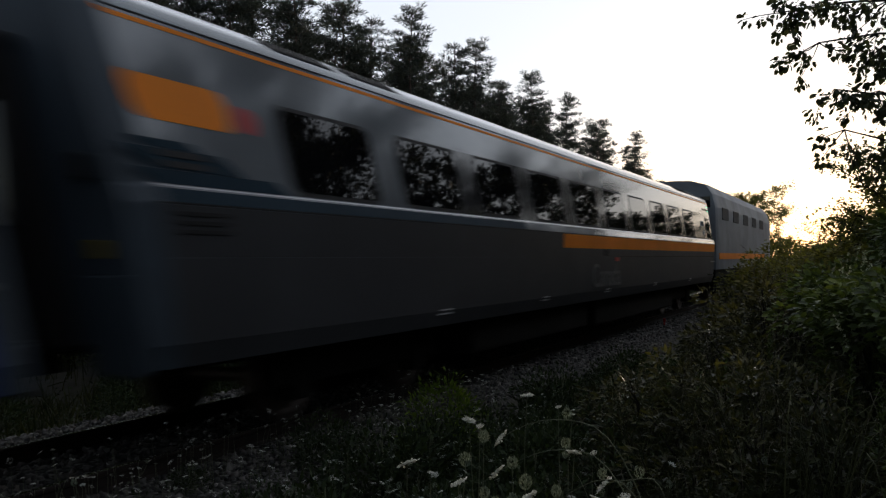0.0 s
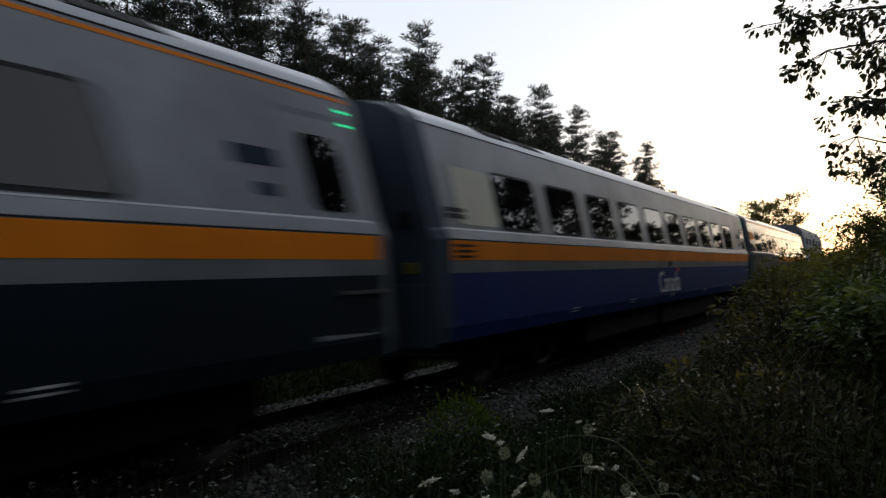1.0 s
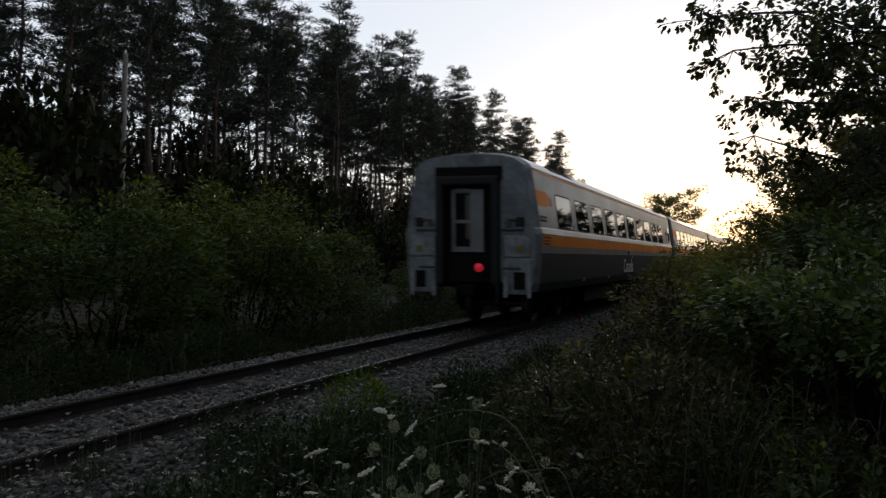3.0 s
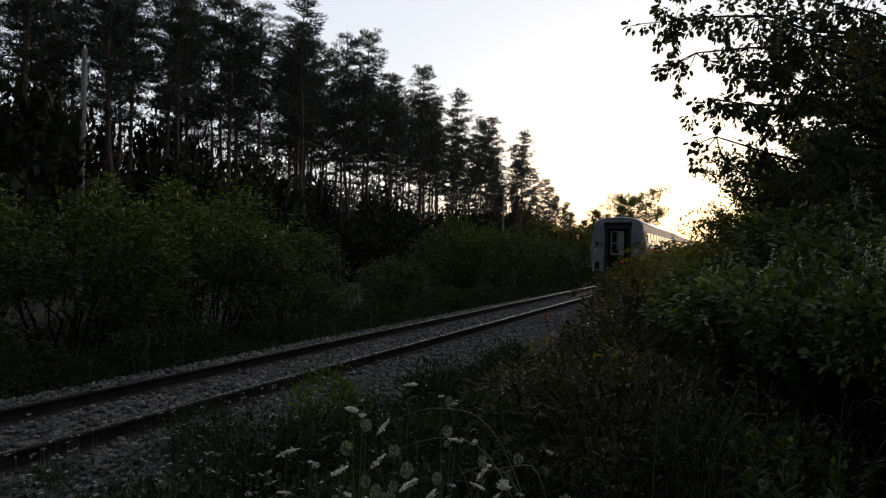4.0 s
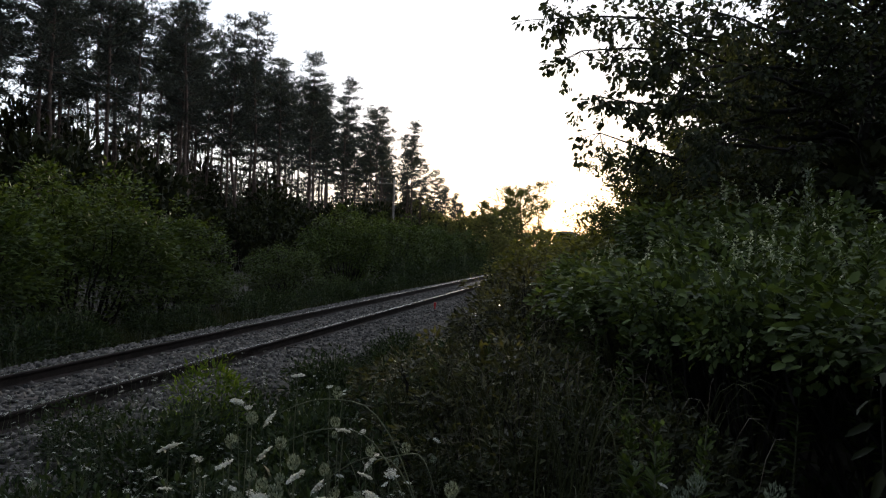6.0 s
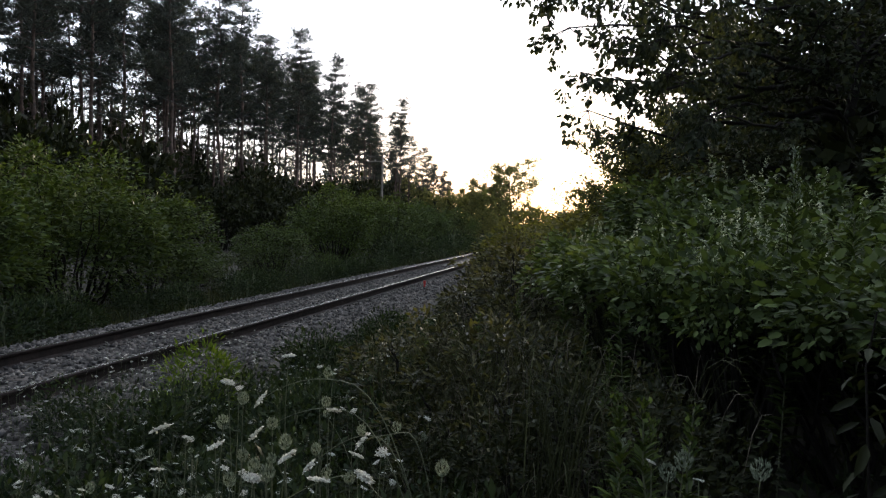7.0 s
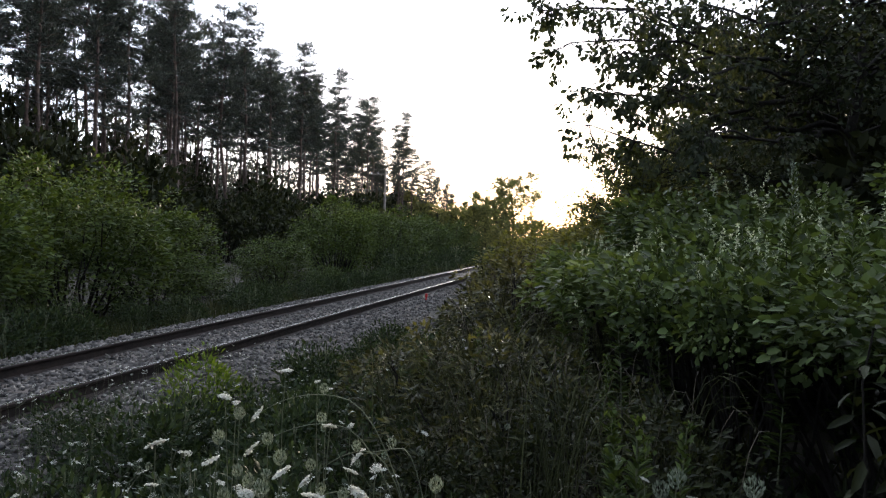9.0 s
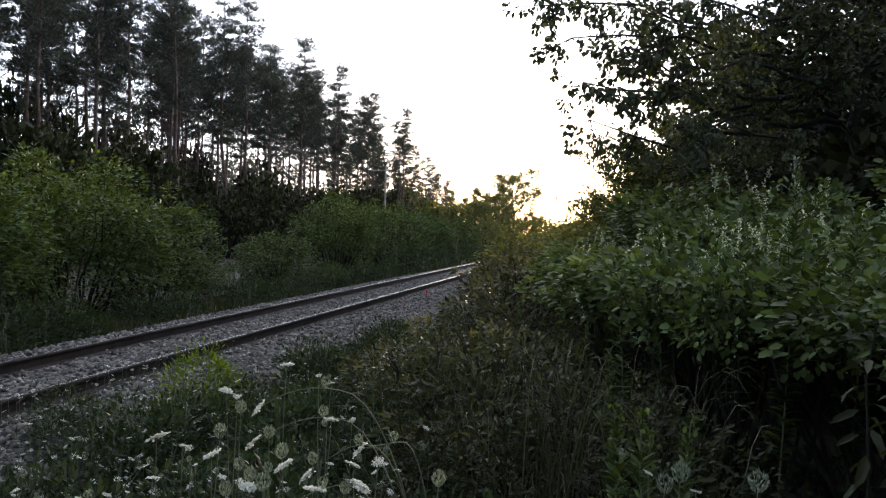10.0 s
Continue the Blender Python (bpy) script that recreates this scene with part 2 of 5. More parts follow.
def leaves(name, pos, along, size, shape=LEAF_SIMPLE, rng=None, roll=0.7, width=1.0):
    """One mesh of leaves at pos (n, 3), pointing along (n, 3), of size (n,)."""
    n = len(pos)
    along = unit(along)
    a, b = frames_of(along)
    th = rng.normal(0, roll, n)[:, None]
    side, up = np.cos(th) * a + np.sin(th) * b, np.cos(th) * b - np.sin(th) * a
    s, f = shape
    s = s * np.array([1, width, 1])
    v = pos[:, None] + size[:, None, None] * (s[None, :, 0:1] * along[:, None] + s[None, :, 1:2] * side[:, None] + s[None, :, 2:3] * up[:, None])
    f = f[:, [0, 1, 2]] if (f[:, 2] == f[:, 3]).all() else f
    if f.shape[1] == 4 and (f[:, 2] == f[:, 3]).any():
        tri = []
        for q in f:
            tri.append(q[:3])
            if q[2] != q[3]:
                tri.append(q[[0, 2, 3]])
        f = np.array(tri)
    faces = (f[None] + (np.arange(n) * len(s))[:, None, None]).reshape(-1, f.shape[1])
    return mesh_np(name, v.reshape(-1, 3), faces)


def wander(rng, start, end, r0, r1, n=6, sway=0.08):
    """A slightly crooked path from start to end with a tapering radius."""
    start, end = np.array(start, float), np.array(end, float)
    u = np.linspace(0, 1, n)[:, None]
    p = start + (end - start) * u
    off = np.cumsum(rng.normal(0, sway, (n, 3)), axis=0) * np.linalg.norm(end - start) / n
    off -= off[0] + (off[-1] - off[0]) * u
    return np.concatenate([p + off, r0 + (r1 - r0) * u], axis=1)


def shrub(name, rng, rx, ry, h, n_clumps, per_clump, leaf, mat, label, category, shape=LEAF_SIMPLE, clump=0.35, droop=0.2, low=0.1, group="", stem_mat=None, width=1.0, roll=0.8, flat=0.0, under=0.0):
    """A bush: stems from the ground to clumps of leaves in an uneven dome."""
    ob = thing(name, label, category, group)
    az_, r = rng.uniform(0, 2 * np.pi, n_clumps), np.sqrt(rng.uniform(0.05, 1, n_clumps))
    top = h * np.sqrt(np.clip(1 - 0.85 * r ** 2, 0, 1)) * rng.uniform(0.75, 1.08, n_clumps)
    zc = top * np.where(rng.uniform(0, 1, n_clumps) < 0.55, rng.uniform(0.85, 1, n_clumps), rng.uniform(low, 0.9, n_clumps))
    if low > 0.4:     # bare stems below, leaves overhead
        zc = np.maximum(zc, h * low * rng.uniform(0.9, 1.2, n_clumps))
    r = r * (1 - under * np.clip(1 - zc / (0.55 * h), 0, 1))     # the foot is narrower than the overhanging top
    c = np.stack([rx * r * np.cos(az_), ry * r * np.sin(az_), zc], -1)
    paths = []
    for i in range(0, n_clumps, max(1, n_clumps // (28 if h > 0.9 else 9))):
        base = np.array([c[i, 0] * 0.3, c[i, 1] * 0.3, -0.15])
        paths.append(wander(rng, base, c[i], 0.012 + 0.008 * h, 0.005, 6, 0.25))
    tagged(mesh_part("stem_tangle", tubes("stem_tangle", paths, 3), stem_mat or M_BARK_GREY, ob), kind="stuff")
    n = n_clumps * per_clump
    who = np.repeat(np.arange(n_clumps), per_clump)
    size_c = clump * rng.uniform(0.6, 1.4, n_clumps)
    d = unit(rng.normal(0, 1, (n, 3)))
    pos = c[who] + d * (size_c[who] * rng.uniform(0.2, 1, n) ** 0.5)[:, None] * np.array([1, 1, 0.75])
    pos[:, 2] = np.maximum(pos[:, 2], 0.02)
    out = unit(pos * np.array([1, 1, 0.6])) * 0.7 + d * 0.8 + rng.normal(0, 0.4, (n, 3)) + np.array([0, 0, -droop])
    out[:, 2] *= 1 - flat
    tagged(mesh_part("foliage", leaves("foliage", pos, out, leaf * rng.uniform(0.6, 1.35, n), shape, rng, roll, width), mat, ob), kind="stuff")
    return ob


def pine(rng, h, label, group):
    """A tall bare-trunked pine: straight trunk, dead limbs below, tiers of flat needle clumps narrowing to the tip."""
    ob = thing("pine_tree", label, "tree", group)
    trunk = wander(rng, (0, 0, -0.4), (rng.normal(0, 0.35), rng.normal(0, 0.35), h), 0.2, 0.03, 12, 0.05)
    mesh_part("trunk", tubes("trunk", [trunk], 8), M_BARK, ob, smooth=True)
    limbs, clumps, heading = [], [], []
    crown = h * rng.uniform(0.42, 0.56)
    wide = rng.uniform(2.5, 3.4)
    z = h * 0.16
    while z < h - 0.15:
        root = np.array([np.interp(z, trunk[:, 2], trunk[:, k]) for k in range(3)])
        v = (z - crown) / (h - crown)
        live = v > 0
        if live:
            reach = wide * (1 - v) ** 0.45 * (0.55 + 0.45 * min(1, v * 4)) * rng.uniform(0.65, 1.1) + 0.25
        else:
            reach = rng.uniform(0.6, 2.2)
        for a in rng.uniform(0, 2 * np.pi, rng.integers(3, 6) if live else rng.integers(2, 5)):
            rr = reach * rng.uniform(0.55, 1.12)
            rise = rr * rng.uniform(-0.05, 0.35 + 0.4 * v) if live else rng.uniform(-0.5, 0.15)
            tip = root + np.array([math.cos(a) * rr, math.sin(a) * rr, rise])
            limbs.append(wander(rng, root, tip, 0.034 if live else 0.017, 0.007, 4, 0.18))
            if live:
                m = 1 + int(rr * 1.35)
                for u in np.linspace(1.0, 0.35, m):
                    clumps.append(root + (tip - root) * u + rng.normal(0, 0.12, 3))
                    heading.append((tip - root) / rr)
            else:
                for k in range(2):
                    q = root + (tip - root) * rng.uniform(0.3, 0.9)
                    limbs.append(wander(rng, q, q + rng.normal(0, 0.35, 3), 0.009, 0.004, 3, 0.2))
        z += rng.uniform(0.5, 0.95) * (1 - 0.35 * max(0, v)) if live else rng.uniform(0.3, 0.65)
    tagged(mesh_part("limb_work", tubes("limb_work", limbs, 3), M_BARK, ob), kind="stuff")
    clumps, heading = np.array(clumps), np.array(heading)
    k = 52
    who = np.repeat(np.arange(len(clumps)), k)
    size = rng.uniform(0.3, 0.62, len(clumps))[who]
    d = unit(rng.normal(0, 1, (len(who), 3)))
    pos = clumps[who] + d * (size * rng.uniform(0, 1, len(who)) ** 0.45)[:, None] * np.array([1, 1, 0.42])
    along = d * np.array([1, 1, 0.6]) + heading[who] * 0.5 + np.array([0, 0, 0.45]) + rng.normal(0, 0.3, (len(who), 3))
    mesh_part("crown", leaves("crown", pos, along, rng.uniform(0.18, 0.36, len(who)), NEEDLE, rng, 1.5, 2.2), M_NEEDLE, ob)
    return ob


def broadleaf(name, rng, h, spread, trunk_r, n_limb, n_twig, per_twig, leaf, mat, label, group="", low=0.25, shape=LEAF_SIMPLE, forks=2):
    """A deciduous tree: trunk, limbs, twigs with sprays of leaves, open towards the outline."""
    ob = thing(name, label, "tree", group)
    trunk = wander(rng, (0, 0, -0.3), (rng.normal(0, 0.05 * h), rng.normal(0, 0.05 * h), h * 0.85), trunk_r, trunk_r * 0.15, 9, 0.12)
    mesh_part("trunk", tubes("trunk", [trunk], 9), M_BARK_GREY, ob, smooth=True)
    limbs, pos, along = [], [], []
    for i in range(n_limb):
        u = low + (1 - low) * (i + rng.uniform()) / n_limb
        k = min(len(trunk) - 1, int(u * (len(trunk) - 1)))
        root = trunk[k, :3]
        a = i * 2.4 + rng.normal(0, 0.4)
        reach = spread * math.sqrt(max(0.1, 1 - ((u - 0.45) / 0.62) ** 2)) * rng.uniform(0.7, 1.1)
        tip = root + np.array([math.cos(a) * reach, math.sin(a) * reach, reach * rng.uniform(0.15, 0.7) * (0.4 + u)])
        limb = wander(rng, root, tip, trunk_r * 0.34 * (1.2 - u * 0.6), 0.01, 7, 0.1)
        limbs.append(limb)
        for j in range(n_twig):
            w = rng.uniform(0.3, 1.0)
            q = limb[min(6, int(w * 6.99)), :3]
            dir_ = unit(rng.normal(0, 1, 3) * np.array([1, 1, 0.6]) + unit(tip - root) * 0.8)
            e = q + dir_ * reach * rng.uniform(0.15, 0.38)
            limbs.append(wander(rng, q, e, 0.014, 0.004, 3, 0.25))
            s = rng.uniform(0.15, 1.08, per_twig)
            p = q + (e - q) * s[:, None] + rng.normal(0, 0.09 * reach ** 0.5, (per_twig, 3))
            pos.append(p)
            along.append(np.repeat(dir_[None], per_twig, 0) + rng.normal(0, 0.7, (per_twig, 3)) + np.array([0, 0, -0.35]))
    tagged(mesh_part("limb_work", tubes("limb_work", limbs, 3), M_BARK_GREY, ob), kind="stuff")
    pos, along = np.concatenate(pos), np.concatenate(along)
    mesh_part("crown", leaves("crown", pos, along, leaf * rng.uniform(0.6, 1.3, len(pos)), shape, rng, 0.8), mat, ob)
    return ob

# ---------------------------------------------------------------- ground and track
PROFILE = [(-400, 0.5), (-60, 0.3), (-30, -0.4), (-14, -0.9), (-4.2, -0.85), (-3.4, -0.7), (-2.1, -0.24), (-1.5, -0.19), (1.5, -0.19), (2.1, -0.24),
           (3.2, -0.58), (4.0, -0.4), (5.2, -0.12), (6.3, 0.02), (9, 0.1), (14, 0.15), (40, 0.2), (400, 0.5)]


def ground_z(x, y):
    """Height of the ground; x, y in the world."""
    u = x - TRACK_X
    z = float(np.interp(u, [p[0] for p in PROFILE], [p[1] for p in PROFILE]))
    if abs(u) > 2.4:
        k = min(1, (abs(u) - 2.4) / 2)
        z += k * 0.12 * noise.noise((x * 0.5, y * 0.5, 0)) + k * 0.05 * noise.noise((x * 2.1, y * 2.1, 5))
    return z


def build_ground():
    us = sorted({*np.linspace(-4, 14, 60), *np.linspace(-40, -4, 30), *np.linspace(14, 60, 16), -1500, -700, -400, -200, -100, 100, 200, 400, 700, 1500})
    ys = [-600, -200, -80, -40, -20, *np.linspace(-10, 30, 90), *np.linspace(31, 120, 60), 150, 200, 300, 450, 700, 1100, 1800]
    bm = bmesh.new()
    grid = [[bm.verts.new((TRACK_X + u, y, ground_z(TRACK_X + u, y))) for u in us] for y in ys]
    for j in range(len(ys) - 1):
        for i in range(len(us) - 1):
            bm.faces.new((grid[j][i], grid[j][i + 1], grid[j + 1][i + 1], grid[j + 1][i]))
    tagged(part("ground", bm, M_SOIL, smooth=True), "dark weedy soil with leaf litter beside the railway", "ground", kind="structure")
    # crushed stone bed under the rails
    bm = bmesh.new()
    prof = [(-3.5, -0.9), (-2.2, -0.27), (-1.5, -0.165), (1.5, -0.165), (2.2, -0.27), (3.5, -0.75)]
    ys2 = [-120, *np.linspace(-8, 60, 200), 90, 140, 250, 420]
    rows_ = []
    for y in ys2:
        row = []
        for u in np.linspace(-3.5, 3.5, 50):
            z = np.interp(u, [p[0] for p in prof], [p[1] for p in prof]) + 0.03 * noise.noise((u * 3, y * 3, 2))
            row.append(bm.verts.new((TRACK_X + u, y, z)))
        rows_.append(row)
    for a, b in zip(rows_, rows_[1:]):
        for i in range(len(a) - 1):
            bm.faces.new((a[i], a[i + 1], b[i + 1], b[i]))
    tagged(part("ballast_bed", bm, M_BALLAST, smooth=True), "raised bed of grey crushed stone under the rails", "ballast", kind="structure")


RAIL_OUTLINE = [(-0.07, -0.172), (0.07, -0.172), (0.07, -0.16), (0.014, -0.14), (0.009, -0.05), (0.034, -0.035), (0.036, -0.012), (0.028, 0.0),
                (-0.028, 0.0), (-0.036, -0.012), (-0.034, -0.035), (-0.009, -0.05), (-0.014, -0.14), (-0.07, -0.16)]


def build_track():
    track = thing("railway_track", "single railway track with rusty rails on dark wooden ties", "railway track", kind="structure", at=pose(TRACK_X, 0, 0))
    for side in (-1, 1):
        bm = bmesh.new()
        ends = []
        for y in (-120, 420):
            ends.append([bm.verts.new((side * 0.753 + x, y, z)) for x, z in RAIL_OUTLINE])
        for i in range(len(RAIL_OUTLINE)):
            j = (i + 1) % len(RAIL_OUTLINE)
            bm.faces.new((ends[0][i], ends[0][j], ends[1][j], ends[1][i]))
        rail = part("rail", bm, M_RAIL_SIDE, track, "rust-brown steel rail with worn bright head")
        bm = bmesh.new()
        box(bm, side * 0.753 - 0.019, side * 0.753 + 0.019, -120, 420, -0.004, 0.004)
        part("running_surface", bm, M_RAIL_TOP, rail, "bright worn steel strip")
    bm = bmesh.new()
    box(bm, -1.3, 1.3, -0.11, 0.11, -0.33, -0.168, 0.012)
    tie = part("tie", bm, M_TIE, track)
    me = tie.data
    tie.location = (0, -8, 0)
    rng = np.random.default_rng(3)
    for i in range(1, 150):
        o = new("tie", me)
        o.parent = track
        o.location = (rng.normal(0, 0.02), -8 + i * 0.53, rng.normal(0, 0.004))
        o.rotation_euler = (0, 0, rng.normal(0, 0.008))


build_ground()
build_track()

# ---------------------------------------------------------------- train
M_SMOKED = paint("smoked_band", (0.02, 0.02, 0.024), 0.08, 0.3, 0.0, 0.4)
M_SILVER = paint("grey_car_paint", (0.25, 0.265, 0.29), 0.4, 0.4, 0.15, 0.15)
M_GLOSSGREY = paint("glossy_grey_car_paint", (0.2, 0.215, 0.235), 0.09, 0.3, 0.2, 0.3)
M_LOCO = paint("dull_loco_paint", (0.24, 0.26, 0.29), 0.6, 0.4)
M_ROOF = paint("pale_roof_paint", (0.36, 0.39, 0.43), 0.34, 0.3, 0.2, 0.2)
M_ORANGE = paint("orange_stripe", (0.93, 0.265, 0.003), 0.55, 0.2, spec=0.2)
M_RED = paint("red_mark", (0.5, 0.02, 0.02), 0.4)
M_GREEN = paint("dark_green_skirt", (0.003, 0.009, 0.017), 0.55, 0.3, spec=0.2)
M_BLUE = paint("blue_skirt", (0.004, 0.028, 0.16), 0.55, 0.3, spec=0.2)
M_GREYSKIRT = paint("slate_skirt", (0.05, 0.052, 0.058), 0.5, 0.3, spec=0.25)
M_TEAL = paint("teal_trim", (0.006, 0.026, 0.045), 0.65, 0.3, spec=0.15)
M_ENDPAINT = surface("grimy_end_paint", (0.075, 0.08, 0.088), (0.24, 0.255, 0.27), 1.7, 0.6, 0.08, spread=(0.3, 0.62))
M_PALEDOOR = paint("pale_door_paint", (0.33, 0.34, 0.335), 0.6, 0.55)
M_PALEFLANK = surface("pale_flank_paint", (0.1, 0.105, 0.11), (0.34, 0.35, 0.355), 2.6, 0.6, 0.08, spread=(0.3, 0.62))
M_GAP = paint("dark_gangway_cladding", (0.06, 0.08, 0.105), 0.6, 0.4)
M_TEALROOF = paint("dark_teal_roof", (0.05, 0.085, 0.11), 0.2, 0.3, 0.2, 0.5)
M_CREAM = paint("cream_panel", (0.62, 0.6, 0.48), 0.5, 0.2)
M_BLACK = paint("black_rubber", (0.012, 0.012, 0.013), 0.7, 0.3)
M_UNDER = paint("underframe_grime", (0.012, 0.011, 0.01), 0.9, 0.4, spec=0.1)
M_STEEL = paint("wheel_steel", (0.12, 0.10, 0.09), 0.45, 0.4, 0.8)
M_CHROME = paint("bright_trim", (0.3, 0.31, 0.32), 0.35, 0.4, 0.8)
M_WHITE = paint("white_lettering", (0.75, 0.75, 0.75), 0.5, 0.15)
M_FADED = paint("faded_lettering", (0.16, 0.16, 0.165), 0.5, 0.3)
M_YELLOW = paint("yellow_mark", (0.22, 0.17, 0.015), 0.6, 0.4)
M_REDLAMP = glow("red_tail_lamp", (0.9, 0.03, 0.05), 0.22)
M_GREENLAMP = glow("green_marker_lamp", (0.03, 0.8, 0.3), 1.2)


def pane_glass(t, b):
    b.inputs["Base Color"].default_value = (0.004, 0.004, 0.005, 1)
    b.inputs["Roughness"].default_value = 0.03
    b.inputs["IOR"].default_value = 1.45
    bump(t, b, noise_of(t, 1.5, 2), 0.03, 0.01)


M_PANE = material("dark_tinted_glass", pane_glass)

CAR_L = 25.05
PITCH = 26.05
SIDE = [(0.86, 1.50), (1.05, 1.56), (1.72, 1.60), (1.86, 1.61), (2.12, 1.63), (2.15, 1.63), (2.26, 1.60), (2.29, 1.575), (3.14, 1.45), (3.58, 1.38)]
ROOF = [(3.58, 1.38), (3.67, 1.34), (3.74, 1.24), (3.84, 1.08), (3.91, 0.75), (3.94, 0.4), (3.95, 0.0)]


def half_width(z):
    return float(np.interp(z, [p[0] for p in SIDE], [p[1] for p in SIDE]))


def band(bm, side, y0, y1, z0, z1, proud=0.0, steps=2):
    """A strip of the car's side between two heights."""
    zs = sorted({z0, z1, *[z for z, _ in SIDE if z0 < z < z1]})
    rows_ = [[bm.verts.new((side * (half_width(z) + proud), y, z)) for y in (y0, y1)] for z in zs]
    for a, b in zip(rows_, rows_[1:]):
        bm.faces.new((a[0], a[1], b[1], b[0]) if side > 0 else (a[0], b[0], b[1], a[1]))


def side_plate(bm, side, y0, y1, z0, z1, out, corner=0.1, back=0.02, slant=0.0):
    """A rounded plate on the car's side, its face `out` proud of it."""
    pts = []
    for cy, cz, a0 in ((y1 - corner, z1 - corner, 0), (y0 + corner, z1 - corner, 90), (y0 + corner, z0 + corner, 180), (y1 - corner, z0 + corner, 270)):
        for k in range(5):
            a = radians(a0 + k * 22.5)
            pts.append((cy + corner * math.cos(a), cz + corner * math.sin(a)))
    pts = [(y + slant * (z - z0), z) for y, z in pts]
    if side < 0:
        pts = pts[::-1]
    front = [bm.verts.new((side * (half_width(z) + out), y, z)) for y, z in pts]
    rear = [bm.verts.new((side * (half_width(z) - back), y, z)) for y, z in pts]
    bm.faces.new(front)
    for i in range(len(pts)):
        j = (i + 1) % len(pts)
        bm.faces.new((front[j], front[i], rear[i], rear[j]))


def text_part(text, size, mat, parent, m, label=""):
    cu = bpy.data.curves.new("lettering", "FONT")
    cu.body, cu.size, cu.extrude = text, size, 0.003
    tmp = bpy.data.objects.new("lettering", cu)
    me = bpy.data.meshes.new_from_object(tmp)
    bpy.data.objects.remove(tmp)
    ob = mesh_part("lettering", me, mat, parent, label)
    ob.matrix_basis = m
    return ob


def bogie(car, y):
    frames = []
    for s in (-1, 1):
        bm = bmesh.new()
        frames.append(bm)
        box(bm, s * 0.98 - 0.07, s * 0.98 + 0.07, y - 1.8, y + 1.8, 0.40, 0.84, 0.05)
        for dy in (-1.25, 1.25):
            box(bm, s * 0.98 - 0.1, s * 0.98 + 0.1, y + dy - 0.17, y + dy + 0.17, 0.26, 0.7, 0.03)
    bm = bmesh.new()
    box(bm, -0.93, 0.93, y - 0.3, y + 0.3, 0.45, 0.72, 0.03)
    bo = part("bogie", bm, M_UNDER, car)
    for side in frames:
        part("side_frame", side, M_UNDER, bo)
    for dy in (-1.25, 1.25):
        half = [(0.0, 0.08), (0.655, 0.08), (0.655, 0.49), (0.69, 0.49), (0.70, 0.46), (0.82, 0.455), (0.82, 0.38), (0.79, 0.34), (0.79, 0.16), (0.82, 0.14), (0.82, 0.0)]
        outline = [(-x, r) for x, r in half[:0:-1]] + half
        bm = bmesh.new()
        rings = [[bm.verts.new((x, r * math.cos(k * math.pi / 14), r * math.sin(k * math.pi / 14))) for k in range(28)] for x, r in outline[1:-1]]
        for a, b in zip(rings, rings[1:]):
            for k in range(28):
                bm.faces.new((a[k], a[(k + 1) % 28], b[(k + 1) % 28], b[k]))
        bm.faces.new(rings[0][::-1])
        bm.faces.new(rings[-1])
        w = part("wheelset", bm, M_STEEL, bo)
        w.location = (0, y + dy, 0.46)


